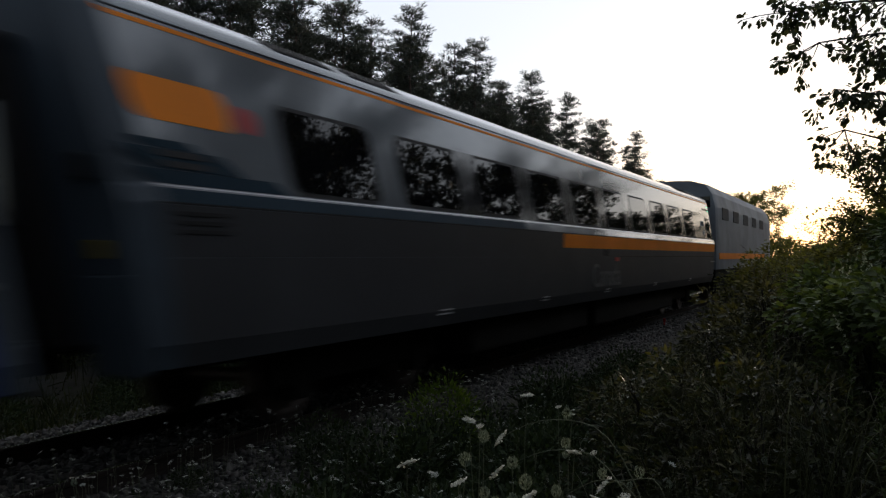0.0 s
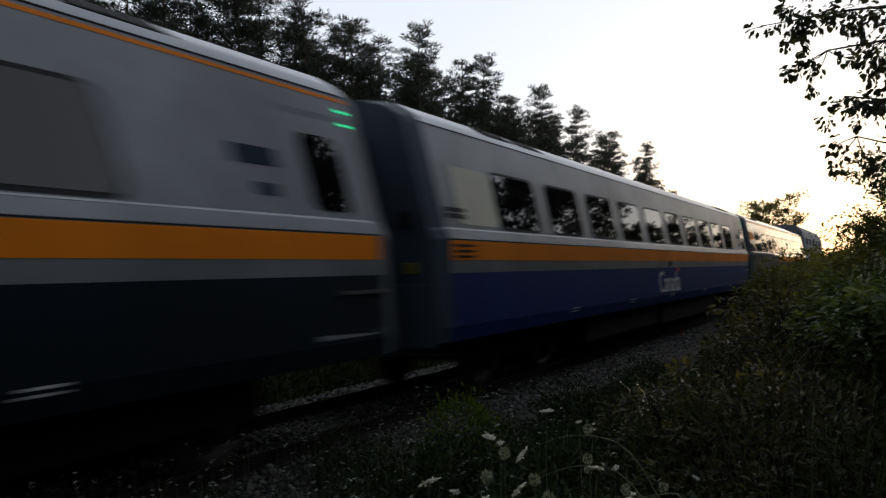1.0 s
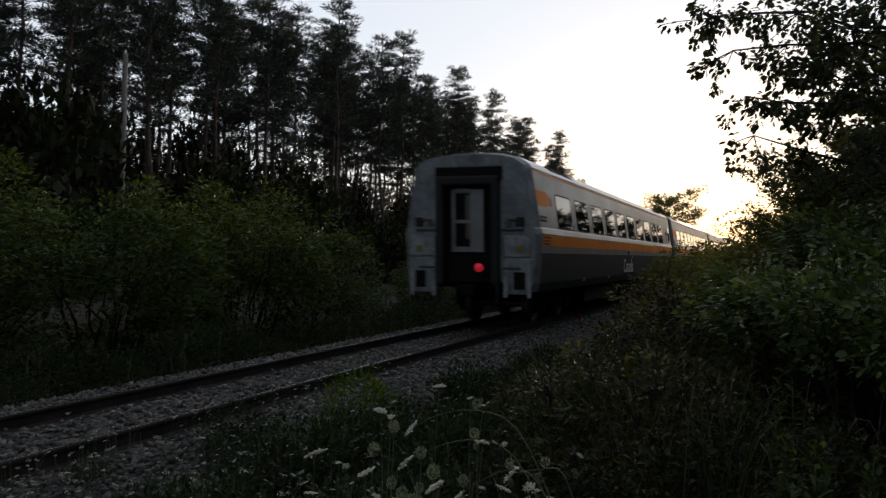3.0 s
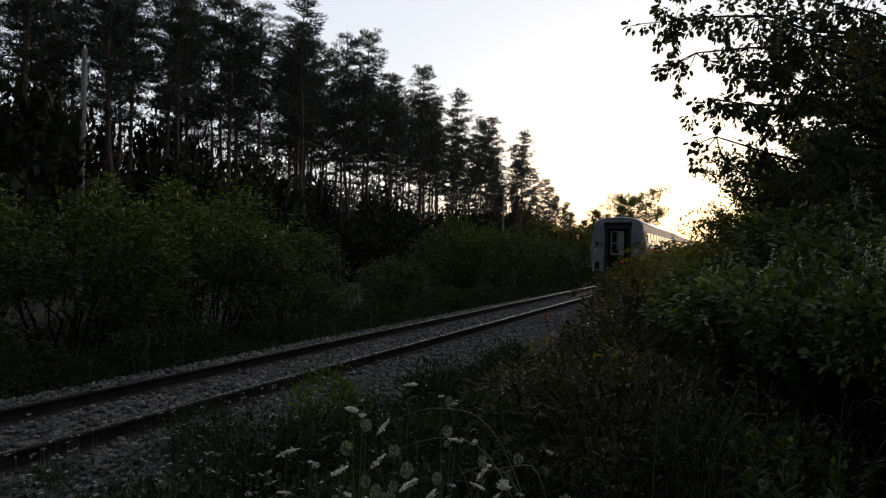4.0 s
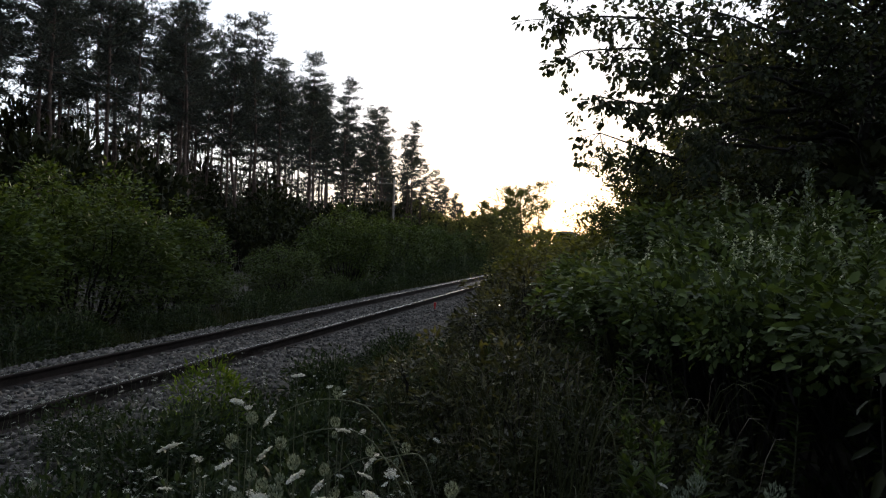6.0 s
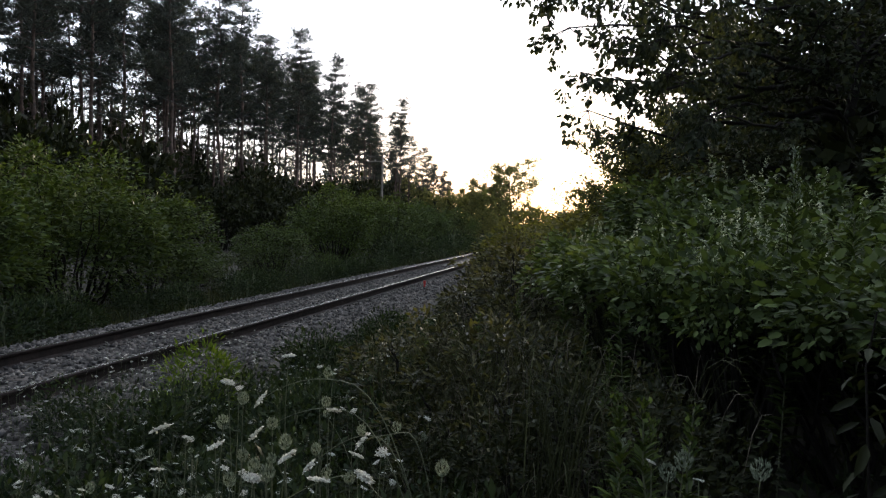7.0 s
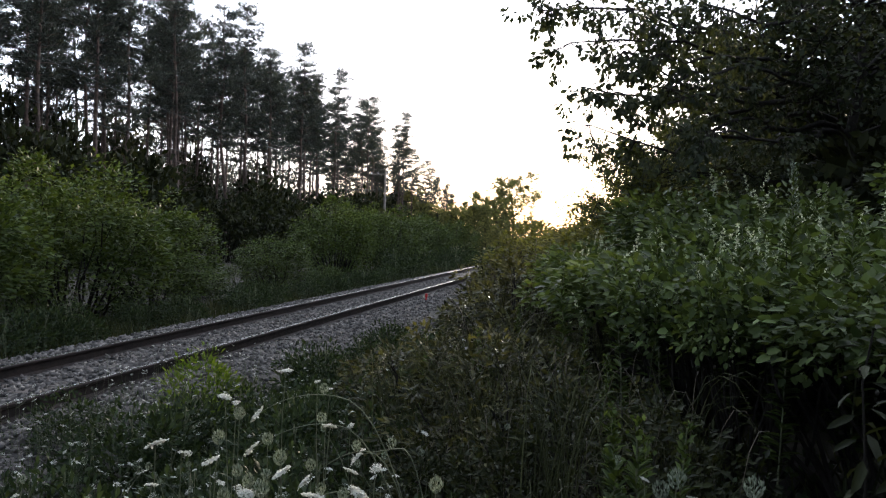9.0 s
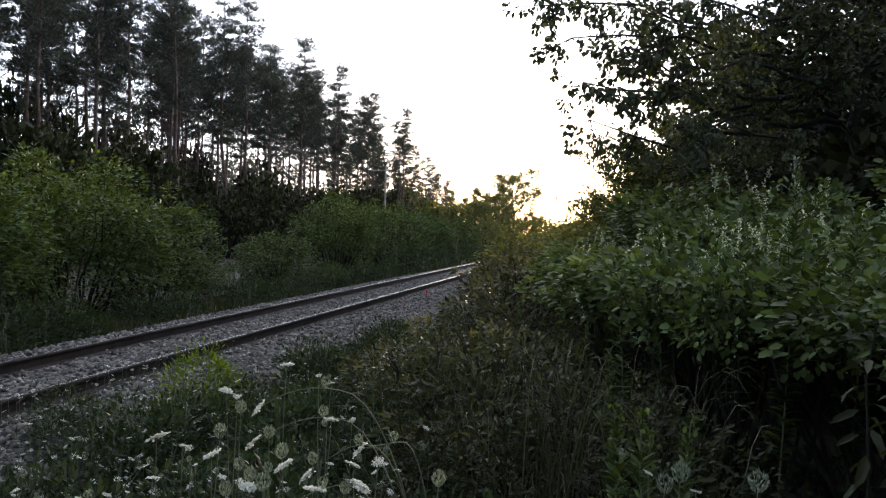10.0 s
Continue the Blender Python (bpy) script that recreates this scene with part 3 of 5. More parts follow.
def coach(label, skirt, stripe_from, logo, upper_line=True, word=(10.85, 0.66), grey_band=M_SILVER, last=False, lower=None, roof_mat=None):
    """A passenger coach; y = 0 at its trailing end, CAR_L at its leading end."""
    car = thing("passenger_coach", label, "train car", "coaches of the train")
    e = 0.28
    bm = bmesh.new()
    for s in (-1, 1):
        band(bm, s, e, CAR_L - e, 1.72, 3.58)
    part("bodyside", bm, grey_band, car, smooth=False)
    bm = bmesh.new()
    for s in (-1, 1):
        band(bm, s, e, CAR_L - e, 0.86, 1.72, 0.004)
    for s in (-1, 1):   # inner faces and lower lip
        box(bm, s * 1.44 - 0.05, s * 1.44 + 0.05, e, CAR_L - e, 0.855, 0.90)
    part("skirt", bm, skirt, car)
    # roof
    bm = bmesh.new()
    prof = [(x, z) for z, x in ROOF] + [(-x, z) for z, x in ROOF[-2::-1]]
    for y0, y1 in ((e, CAR_L - e),):
        a = [bm.verts.new((x, y0, z)) for x, z in prof]
        b = [bm.verts.new((x, y1, z)) for x, z in prof]
        for i in range(len(prof) - 1):
            bm.faces.new((a[i], b[i], b[i + 1], a[i + 1]))
    roof = part("roof", bm, roof_mat or M_ROOF, car, smooth=True)
    if lower:
        for s in (-1, 1):
            bm = bmesh.new()
            band(bm, s, e, CAR_L - e, 1.725, 2.128, 0.003)
            part("lower_band", bm, lower, car, "slate grey lower band")
            # dark teal flash that sweeps up from the ledge to the tail end
            for z0, z1, y1 in ((2.15, 2.255, 7.5), (2.292, 2.40, 1.85), (2.404, 2.56, 1.3), (2.564, 2.63, 0.85)):
                bm = bmesh.new()
                side_plate(bm, s, e + 0.02, y1, z0, z1, 0.005, 0.012, 0.01, -1.6 if z0 > 2.2 else 0.0)
                part("teal_flash", bm, M_TEAL, car, "dark teal flash")
            # smoked glass band that joins the forward windows
            bm = bmesh.new()
            side_plate(bm, s, 5.2, CAR_L - 2.4, 2.30, 3.14, 0.002, 0.13)
            part("window_band", bm, M_SMOKED, car, "smoked glossy band between the windows")
    for yv in (2.2, CAR_L - 4.6):
        for k in range(2):
            for s in (-1, 1):
                bm = bmesh.new()
                v = box(bm, -0.006, 0.006, yv + k * 1.25 - 0.03, yv + k * 1.25 + 0.98, -0.12, 0.12)
                for i in range(9):
                    y = yv + k * 1.25 + i * 0.11
                    v += box(bm, -0.014, 0.014, y, y + 0.05, -0.11, 0.11)
                bmesh.ops.transform(bm, matrix=pose(s * 1.215, 0, 3.758, 0, s * -57, 0), verts=v)
                part("roof_vent", bm, M_BLACK, roof, "dark louvred vent")
    # ledge under the windows, stripe, gutter line
    for s in (-1, 1):
        bm = bmesh.new()
        band(bm, s, e, CAR_L - e, 2.270, 2.281, 0.006)
        part("ledge_trim", bm, M_CHROME, car, "bright narrow trim line under the windows")
        bm = bmesh.new()
        band(bm, s, e, CAR_L - e, 2.132, 2.146, 0.004)
        part("ledge_seam", bm, M_BLACK, car)
        bm = bmesh.new()
        band(bm, s, stripe_from, CAR_L - e - 0.02, 1.882, 2.126, 0.004)
        part("stripe", bm, M_ORANGE, car, "broad orange stripe")
        bm = bmesh.new()
        box(bm, s * 1.375 - 0.012, s * 1.375 + 0.012, e, CAR_L - e, 3.580, 3.592)
        part("gutter", bm, M_BLACK, car)
        if upper_line:
            bm = bmesh.new()
            band(bm, s, e, CAR_L - e, 3.515, 3.552, 0.004)
            part("gutter_line", bm, M_ORANGE, car, "thin orange line under the gutter")
    # windows
    for s in (-1, 1):
        for i in range(10):
            y0 = 1.95 + i * 2.03
            bm = bmesh.new()
            side_plate(bm, s, y0 - 0.03, y0 + 1.51, 2.30, 3.14, 0.004, 0.13)
            w = part("window", bm, M_BLACK, car)
            bm = bmesh.new()
            side_plate(bm, s, y0 + 0.01, y0 + 1.47, 2.34, 3.10, 0.008, 0.11)
            part("pane", bm, M_PANE, w, "dark tinted glass")
        # door at the leading end
        bm = bmesh.new()
        side_plate(bm, s, CAR_L - 1.45, CAR_L - 0.4, 1.1, 3.35, 0.006, 0.06)
        door = part("door", bm, grey_band, car)
        bm = bmesh.new()
        side_plate(bm, s, CAR_L - 1.2, CAR_L - 0.62, 2.36, 3.1, 0.012, 0.08)
        part("door_window", bm, M_PANE, door, "dark tinted glass")
        bm = bmesh.new()
        side_plate(bm, s, CAR_L - 1.05, CAR_L - 0.2, 1.53, 1.57, 0.03, 0.01)
        part("grab_rail", bm, M_CHROME, door, "bright steel grab rail")
        bm = bmesh.new()
        side_plate(bm, s, CAR_L - 2.15, CAR_L - 1.6, 2.72, 2.88, 0.008, 0.03)
        side_plate(bm, s, CAR_L - 1.95, CAR_L - 1.7, 2.45, 2.56, 0.008, 0.02)
        part("notice_plate", bm, M_TEAL, car, "small dark notice plates")
        for k in range(2):
            bm = bmesh.new()
            side_plate(bm, s, CAR_L - 0.44, CAR_L - 0.32, 3.26 + k * 0.14, 3.285 + k * 0.14, 0.015, 0.01)
            part("marker_lamp", bm, M_GREENLAMP, car, "lit green marker lamp")
        bm = bmesh.new()
        for k in range(3):
            side_plate(bm, s, 0.4, 0.95, 1.91 + k * 0.07, 1.94 + k * 0.07, 0.012, 0.01)
        part("grille", bm, M_BLACK, car)
        bm = bmesh.new()
        for k in range(2):
            side_plate(bm, s, 0.4, 0.9, 2.42 + k * 0.08, 2.47 + k * 0.08, 0.012, 0.01)
        part("vent_panel", bm, M_BLACK, car)
        # emblem behind the first window
        bm = bmesh.new()
        if logo == "cream":
            side_plate(bm, s, 0.75, 1.9, 2.34, 3.1, 0.006, 0.1, 0.02, 0.0)
            part("emblem", bm, M_CREAM, car, "blank cream panel")
        else:
            side_plate(bm, s, 0.3, 1.3, 2.78, 3.12, 0.006, 0.1, 0.02, -0.1)
            em = part("emblem", bm, M_ORANGE, car, "orange emblem with a red edge")
            bm = bmesh.new()
            side_plate(bm, s, 1.36, 1.62, 2.8, 3.03, 0.007, 0.1)
            part("red_mark", bm, M_RED, em)
        # small bright marks and a hatch along the skirt
        bm = bmesh.new()
        side_plate(bm, s, 11.6, 11.95, 1.74, 1.87, 0.01, 0.02)
        part("hatch", bm, M_BLACK, car)
        for yy in (4.6, 8.2, 11.8, 16.0, 20.5):
            bm = bmesh.new()
            side_plate(bm, s, yy, yy + 0.3, 1.0, 1.02, 0.01, 0.005)
            side_plate(bm, s, yy + 0.05, yy + 0.3, 1.05, 1.07, 0.01, 0.005)
            part("skirt_mark", bm, M_WHITE, car, "small worn white stencil bars")
        m = Matrix(((0, 0, s, s * 1.598), (s, 0, 0, word[0] if s > 0 else word[0] + 2.05), (0, 1, 0, 1.13), (0, 0, 0, 1)))
        text_part("Canada", word[1], M_FADED if lower else M_WHITE, car, m, "faded grey lettering on the skirt" if lower else "white lettering on the skirt")
        bm = bmesh.new()
        side_plate(bm, s, 12.45 if s > 0 else 11.2, 12.75 if s > 0 else 11.5, 1.63, 1.71, 0.012, 0.01)
        part("flag_mark", bm, M_RED, car, "small red flag mark")
    # ends: sloped end caps with a gangway
    for y_in, y_out, name in ((e, 0.0, "trailing_end"), (CAR_L - e, CAR_L, "leading_end")):
        sg = -1 if y_out < y_in else 1
        bm = bmesh.new()
        outline = [(x, z) for z, x in SIDE] + [(x, z) for z, x in ROOF[1:]]
        outline = outline + [(-x, z) for x, z in outline[-2::-1]]
        a = [bm.verts.new((x, y_in, z)) for x, z in outline]
        b = [bm.verts.new((x * 0.95, y_out, 0.8 + (z - 0.8) * 0.985)) for x, z in outline]
        for i in range(len(outline) - 1):
            f = (a[i], a[i + 1], b[i + 1], b[i])
            bm.faces.new(f if sg < 0 else f[::-1])
        c = [bm.verts.new((0.62 * (1 if x > 0 else -1) if abs(x) > 0.3 else x * 0.62 / 0.4, y_out, min(max(z, 1.1), 3.3))) for x, z in outline]
        for i in range(len(outline) - 1):
            f = (b[i], b[i + 1], c[i + 1], c[i])
            try:
                bm.faces.new(f if sg < 0 else f[::-1])
            except ValueError:
                pass
        bmesh.ops.remove_doubles(bm, verts=bm.verts, dist=0.001)
        end = part(name, bm, M_ENDPAINT if last and sg < 0 else M_GAP, car, smooth=False)
        bm = bmesh.new()
        for s in (-1, 1):
            box(bm, s * 0.66 - 0.09, s * 0.66 + 0.09, min(y_out, y_out + sg * 0.18), max(y_out, y_out + sg * 0.18), 1.0, 3.35, 0.04)
            part("gangway_bellows", bm, M_BLACK, end, "black rubber gangway bellows")
            bm = bmesh.new()
        box(bm, -0.75, 0.75, min(y_out, y_out + sg * 0.18), max(y_out, y_out + sg * 0.18), 3.2, 3.4, 0.04)
        part("gangway_bellows", bm, M_BLACK, end, "black rubber gangway bellows")
        bm = bmesh.new()
        box(bm, -0.58, 0.58, y_out - sg * 0.1 - 0.02, y_out - sg * 0.1 + 0.02, 1.05, 3.22)
        gd = part("gangway_door", bm, M_UNDER, end, "dark end door")
        bm = bmesh.new()
        box(bm, -0.1, 0.24, y_out - sg * 0.06 - 0.012, y_out - sg * 0.06 + 0.012, 2.0, 3.0, 0.005)
        part("door_pane", bm, M_PANE, gd)
        for s in (-1, 1):
            bm = bmesh.new()
            box(bm, s * 1.2 - 0.1, s * 1.2 + 0.1, min(y_out, y_out + sg * 0.05), max(y_out, y_out + sg * 0.05), 2.3, 2.5, 0.02)
            part("tail_lamp", bm, M_BLACK, end)
            bm = bmesh.new()
            box(bm, s * 1.2 - 0.08, s * 1.2 + 0.08, min(y_out, y_out + sg * 0.03), max(y_out, y_out + sg * 0.03), 1.72, 1.86, 0.01)
            part("yellow_plate", bm, M_YELLOW, end)
            bm = bmesh.new()
            box(bm, s * 1.15 - 0.3, s * 1.15 + 0.3, min(y_out, y_out + sg * 0.025), max(y_out, y_out + sg * 0.025), 0.8, 1.6, 0.02)
            part("buffer_panel", bm, M_ENDPAINT if last and sg < 0 else M_GAP, end)
        bm = bmesh.new()
        box(bm, -0.16, 0.16, min(y_out - sg * 0.3, y_out + sg * 0.2), max(y_out - sg * 0.3, y_out + sg * 0.2), 0.75, 1.0, 0.04)
        part("coupler", bm, M_UNDER, end)
        if name == "trailing_end" and last:
            bm = bmesh.new()
            box(bm, -0.8, 0.8, -0.03, 0.0, 3.3, 3.62, 0.02)
            part("header_plate", bm, M_UNDER, end, "sooty plate above the gangway")
            for x0, x1 in ((-0.42, -0.34), (0.02, 0.34)):
                bm = bmesh.new()
                box(bm, x0, x1, 0.02, 0.05, 1.72, 3.12, 0.012)
                part("door_stile", bm, M_PALEDOOR, gd, "pale scuffed door stile")
            for z0, z1 in ((1.72, 1.84), (2.36, 2.44), (3.04, 3.14)):
                bm = bmesh.new()
                box(bm, -0.33, 0.01, 0.022, 0.046, z0, z1, 0.012)
                part("door_rail", bm, M_PALEDOOR, gd, "pale door rail")
            for s in (-1, 1):
                bm = bmesh.new()
                box(bm, s * 1.13 - 0.31, s * 1.13 + 0.31, -0.022, 0.0, 1.62, 2.1, 0.02)
                part("flank_panel", bm, M_PALEFLANK, end, "pale worn panel beside the gangway")
                for xx in (0.86, 1.4):
                    bm = bmesh.new()
                    box(bm, s * xx - 0.045, s * xx + 0.045, -0.04, -0.004, 0.72, 1.55, 0.015)
                    part("corner_post", bm, M_PALEFLANK, end, "pale step side post")
            for s in (-1, 1):
                for zz, ww in ((2.42, 0.13), (2.2, 0.24), (1.35, 0.2)):
                    bm = bmesh.new()
                    box(bm, s * 1.02 - ww, s * 1.02 + ww, -0.05, 0.01, zz, zz + 0.05, 0.012)
                    part("grab_iron", bm, M_STEEL, end, "worn steel grab iron")
                bm = bmesh.new()
                bmesh.ops.create_cone(bm, cap_ends=True, segments=16, radius1=0.075, radius2=0.075, depth=0.05, matrix=pose(s * 0.92, -0.025, 2.36, 90, 0, 0))
                part("marker_light", bm, M_STEEL, end, "unlit round marker light")
                bm = bmesh.new()
                box(bm, s * 1.18 - 0.14, s * 1.18 + 0.14, -0.03, -0.004, 0.9, 1.3, 0.02)
                part("step_pocket", bm, M_UNDER, end, "dark step pocket")
                bm = bmesh.new()
                box(bm, s * 0.7 - 0.03, s * 0.7 + 0.03, -0.16, -0.1, 0.6, 1.3, 0.02)
                part("hose", bm, M_BLACK, end, "hanging black air hose")
            bm = bmesh.new()
            bmesh.ops.create_uvsphere(bm, u_segments=14, v_segments=8, radius=0.1, matrix=pose(0.28, -0.14, 1.38))
            part("red_tail_light", bm, M_REDLAMP, end, "lit red tail light")
    # underside
    bm = bmesh.new()
    box(bm, -1.42, 1.42, e, CAR_L - e, 0.92, 1.0)
    box(bm, -1.3, 1.3, 6.0, 11.4, 0.34, 0.95, 0.05)
    box(bm, -1.3, 1.3, 11.9, 19.2, 0.30, 0.95, 0.05)
    part("underframe", bm, M_UNDER, car)
    bogie(car, 3.6)
    bogie(car, CAR_L - 3.6)
    return car


def locomotive():
    """The engine at the head of the train, seen from behind and the side."""
    loco = thing("locomotive", "tall pale grey diesel locomotive with an orange side flash", "locomotive")
    L = 21.0
    prof = [(1.5, 1.25), (1.52, 1.9), (1.52, 3.5), (1.4, 4.0), (1.15, 4.35), (0.6, 4.5), (0, 4.52)]
    prof = prof + [(-x, z) for x, z in prof[-2::-1]]
    bm = bmesh.new()
    rings = []
    for y, sc in ((0.0, 0.97), (0.25, 1.0), (L - 3.2, 1.0), (L - 0.6, 0.8)):
        top = 1.0 if y < L - 1 else 0.62
        rings.append([bm.verts.new((x * sc, y, 1.25 + (z - 1.25) * top)) for x, z in prof])
    for a, b in zip(rings, rings[1:]):
        for i in range(len(prof) - 1):
            bm.faces.new((a[i], b[i], b[i + 1], a[i + 1]))
    bm.faces.new(rings[0])
    bm.faces.new(rings[-1][::-1])
    part("body", bm, M_LOCO, loco)
    for s in (-1, 1):
        bm = bmesh.new()
        box(bm, s * 1.525 - 0.01, s * 1.525 + 0.01, 0.4, 15, 1.62, 1.85)
        part("side_flash", bm, M_ORANGE, loco)
        for yy in (1.2, 4.0, 7.0, 10.0, 13.0):
            bm = bmesh.new()
            box(bm, s * 1.525 - 0.015, s * 1.525 + 0.015, yy, yy + 1.5, 3.1, 3.55, 0.01)
            part("side_grille", bm, M_BLACK, loco, "dark radiator grille")
        bm = bmesh.new()
        box(bm, s * 1.0 - 0.3, s * 1.0 + 0.3, -0.02, 0.01, 3.5, 3.9, 0.005)
        part("rear_window", bm, M_PANE, loco)
    bm = bmesh.new()
    box(bm, -0.42, 0.42, -0.03, 0.02, 1.6, 3.4, 0.01)
    part("rear_door", bm, M_TEAL, loco)
    bm = bmesh.new()
    box(bm, -1.4, 1.4, 0.2, L - 1, 0.95, 1.26)
    box(bm, -1.35, 1.35, 7, 14, 0.4, 0.96, 0.05)
    part("underframe", bm, M_UNDER, loco)
    bogie(loco, 3.6)
    bogie(loco, L - 4.5)
    return loco


SPEED = 30.3
TAIL_AT = (2.8, 10.8)     # the train's trailing end passes this y at this second


def build_train():
    a = coach("grey coach with slate skirt, teal trim and partial orange stripe", M_GREYSKIRT, 9.2, "orange", True, grey_band=M_GLOSSGREY, lower=M_GREYSKIRT, roof_mat=M_TEALROOF)
    b = coach("grey coach with blue skirt, orange stripe and blank cream panel", M_BLUE, 0.3, "cream", False, (10.6, 0.72))
    c = coach("grey coach with dark green skirt and broad orange stripe", M_GREEN, 0.3, "orange", True, (11.05, 0.66))
    d = coach("rearmost grey coach with dark green skirt and orange stripe", M_GREEN, 0.3, "orange", last=True)
    return [(locomotive(), 4), (a, 3), (b, 2), (c, 1), (d, 0)]


TRAIN = build_train()


def motions():
    for ob, place in TRAIN:
        rows_ = []
        for t in np.linspace(0, 10, 11):
            rows_.append((float(t), pose(TRACK_X, TAIL_AT[1] + SPEED * (t - TAIL_AT[0]) + place * PITCH, 0)))
        walk(ob, rows_)
        # wheels roll without slip on the rails
        for w in ob.children_recursive:
            if w.name.startswith("wheelset"):
                y = w.location.y
                turn = math.degrees(SPEED * 10 / 0.46)
                steps = int(turn / 80) + 1
                walk(w, [(10 * k / steps, pose(0, y, 0.46, -turn * k / steps, 0, 0)) for k in range(steps + 1)])

# ---------------------------------------------------------------- trees and shrubs
def plant_at(ob, x, y, turn=0.0, size=1.0, dz=0.0, tall=1.0):
    ob.matrix_basis = pose(x, y, ground_z(x, y) + dz, 0, 0, turn)
    ob.scale = (size, size, size * tall)
    return ob


def copy_at(ob, x, y, turn, size, dz=0.0, tall=1.0):
    o = copy_thing(ob, pose(x, y, ground_z(x, y) + dz, 0, 0, turn))
    o.scale = (size, size, size * tall)
    return o


def spread(kinds, spots, rng):
    """Put the kinds, then copies of them, at spots (x, y, size, tallness)."""
    for i, (x, y, s, tall) in enumerate(spots):
        if i < len(kinds):
            plant_at(kinds[i], x, y, rng.uniform(0, 360), s, 0, tall)
        else:
            copy_at(kinds[i % len(kinds)], x, y, rng.uniform(0, 360), s, 0, tall)


def build_pines():
    rng = np.random.default_rng(11)
    kinds = [pine(rng, h, "tall pine with a bare trunk and dark green crown", "pines of the stand") for h in (20.5, 21.5, 22, 21, 20.5, 21.5)]
    spots = []
    y = 4.0
    while y < 180:
        tall = float(np.interp(y, [100, 122, 140, 166, 180], [1.0, 0.86, 0.68, 0.52, 0.46]))
        for row in range(4 if y < 95 else 3):
            spots.append((-32.5 - row * 4.6 + rng.normal(0, 1.2), y + rng.uniform(-1.8, 1.8), tall * rng.uniform(0.95, 1.07), 1.0))
        y += 4.7
    spread(kinds, spots, rng)
    # deeper woods behind the stand: trunks, needles and undergrowth
    paths, pos = [], []
    for i in range(310):
        x, y = rng.uniform(-95, -52), 5 + 185 * rng.uniform(0, 1) ** 1.5
        h = rng.uniform(9, 19)
        paths.append(wander(rng, (x, y, -0.5), (x + rng.normal(0, 0.4), y + rng.normal(0, 0.4), h), 0.16, 0.03, 5, 0.05))
        m = 56
        z = h * (1 - rng.uniform(0, 1, m) ** 0.9 * 0.95)
        r = rng.uniform(0.1, 1.0, m) * (0.5 + 2.2 * np.sin(np.pi * np.clip((h - z) / h, 0.05, 0.75)))
        a = rng.uniform(0, 2 * np.pi, m)
        pos.append(np.stack([x + r * np.cos(a), y + r * np.sin(a), z], -1))
    woods = thing("far_woods", "deep dark conifer woods behind the front pines", "woods", kind="stuff")
    tagged(mesh_part("trunk_rows", tubes("trunk_rows", paths, 4), M_BARK, woods), kind="stuff")
    pos = np.concatenate(pos)
    who = np.repeat(np.arange(len(pos)), 6)
    p = pos[who] + rng.normal(0, 0.4, (len(who), 3)) * np.array([1, 1, 0.5])
    tagged(mesh_part("needle_mass", leaves("needle_mass", p, rng.normal(0, 1, (len(who), 3)), rng.uniform(0.45, 0.9, len(who)), LEAF_SIMPLE, rng, 1.0, 0.7), M_NEEDLE, woods), kind="stuff")


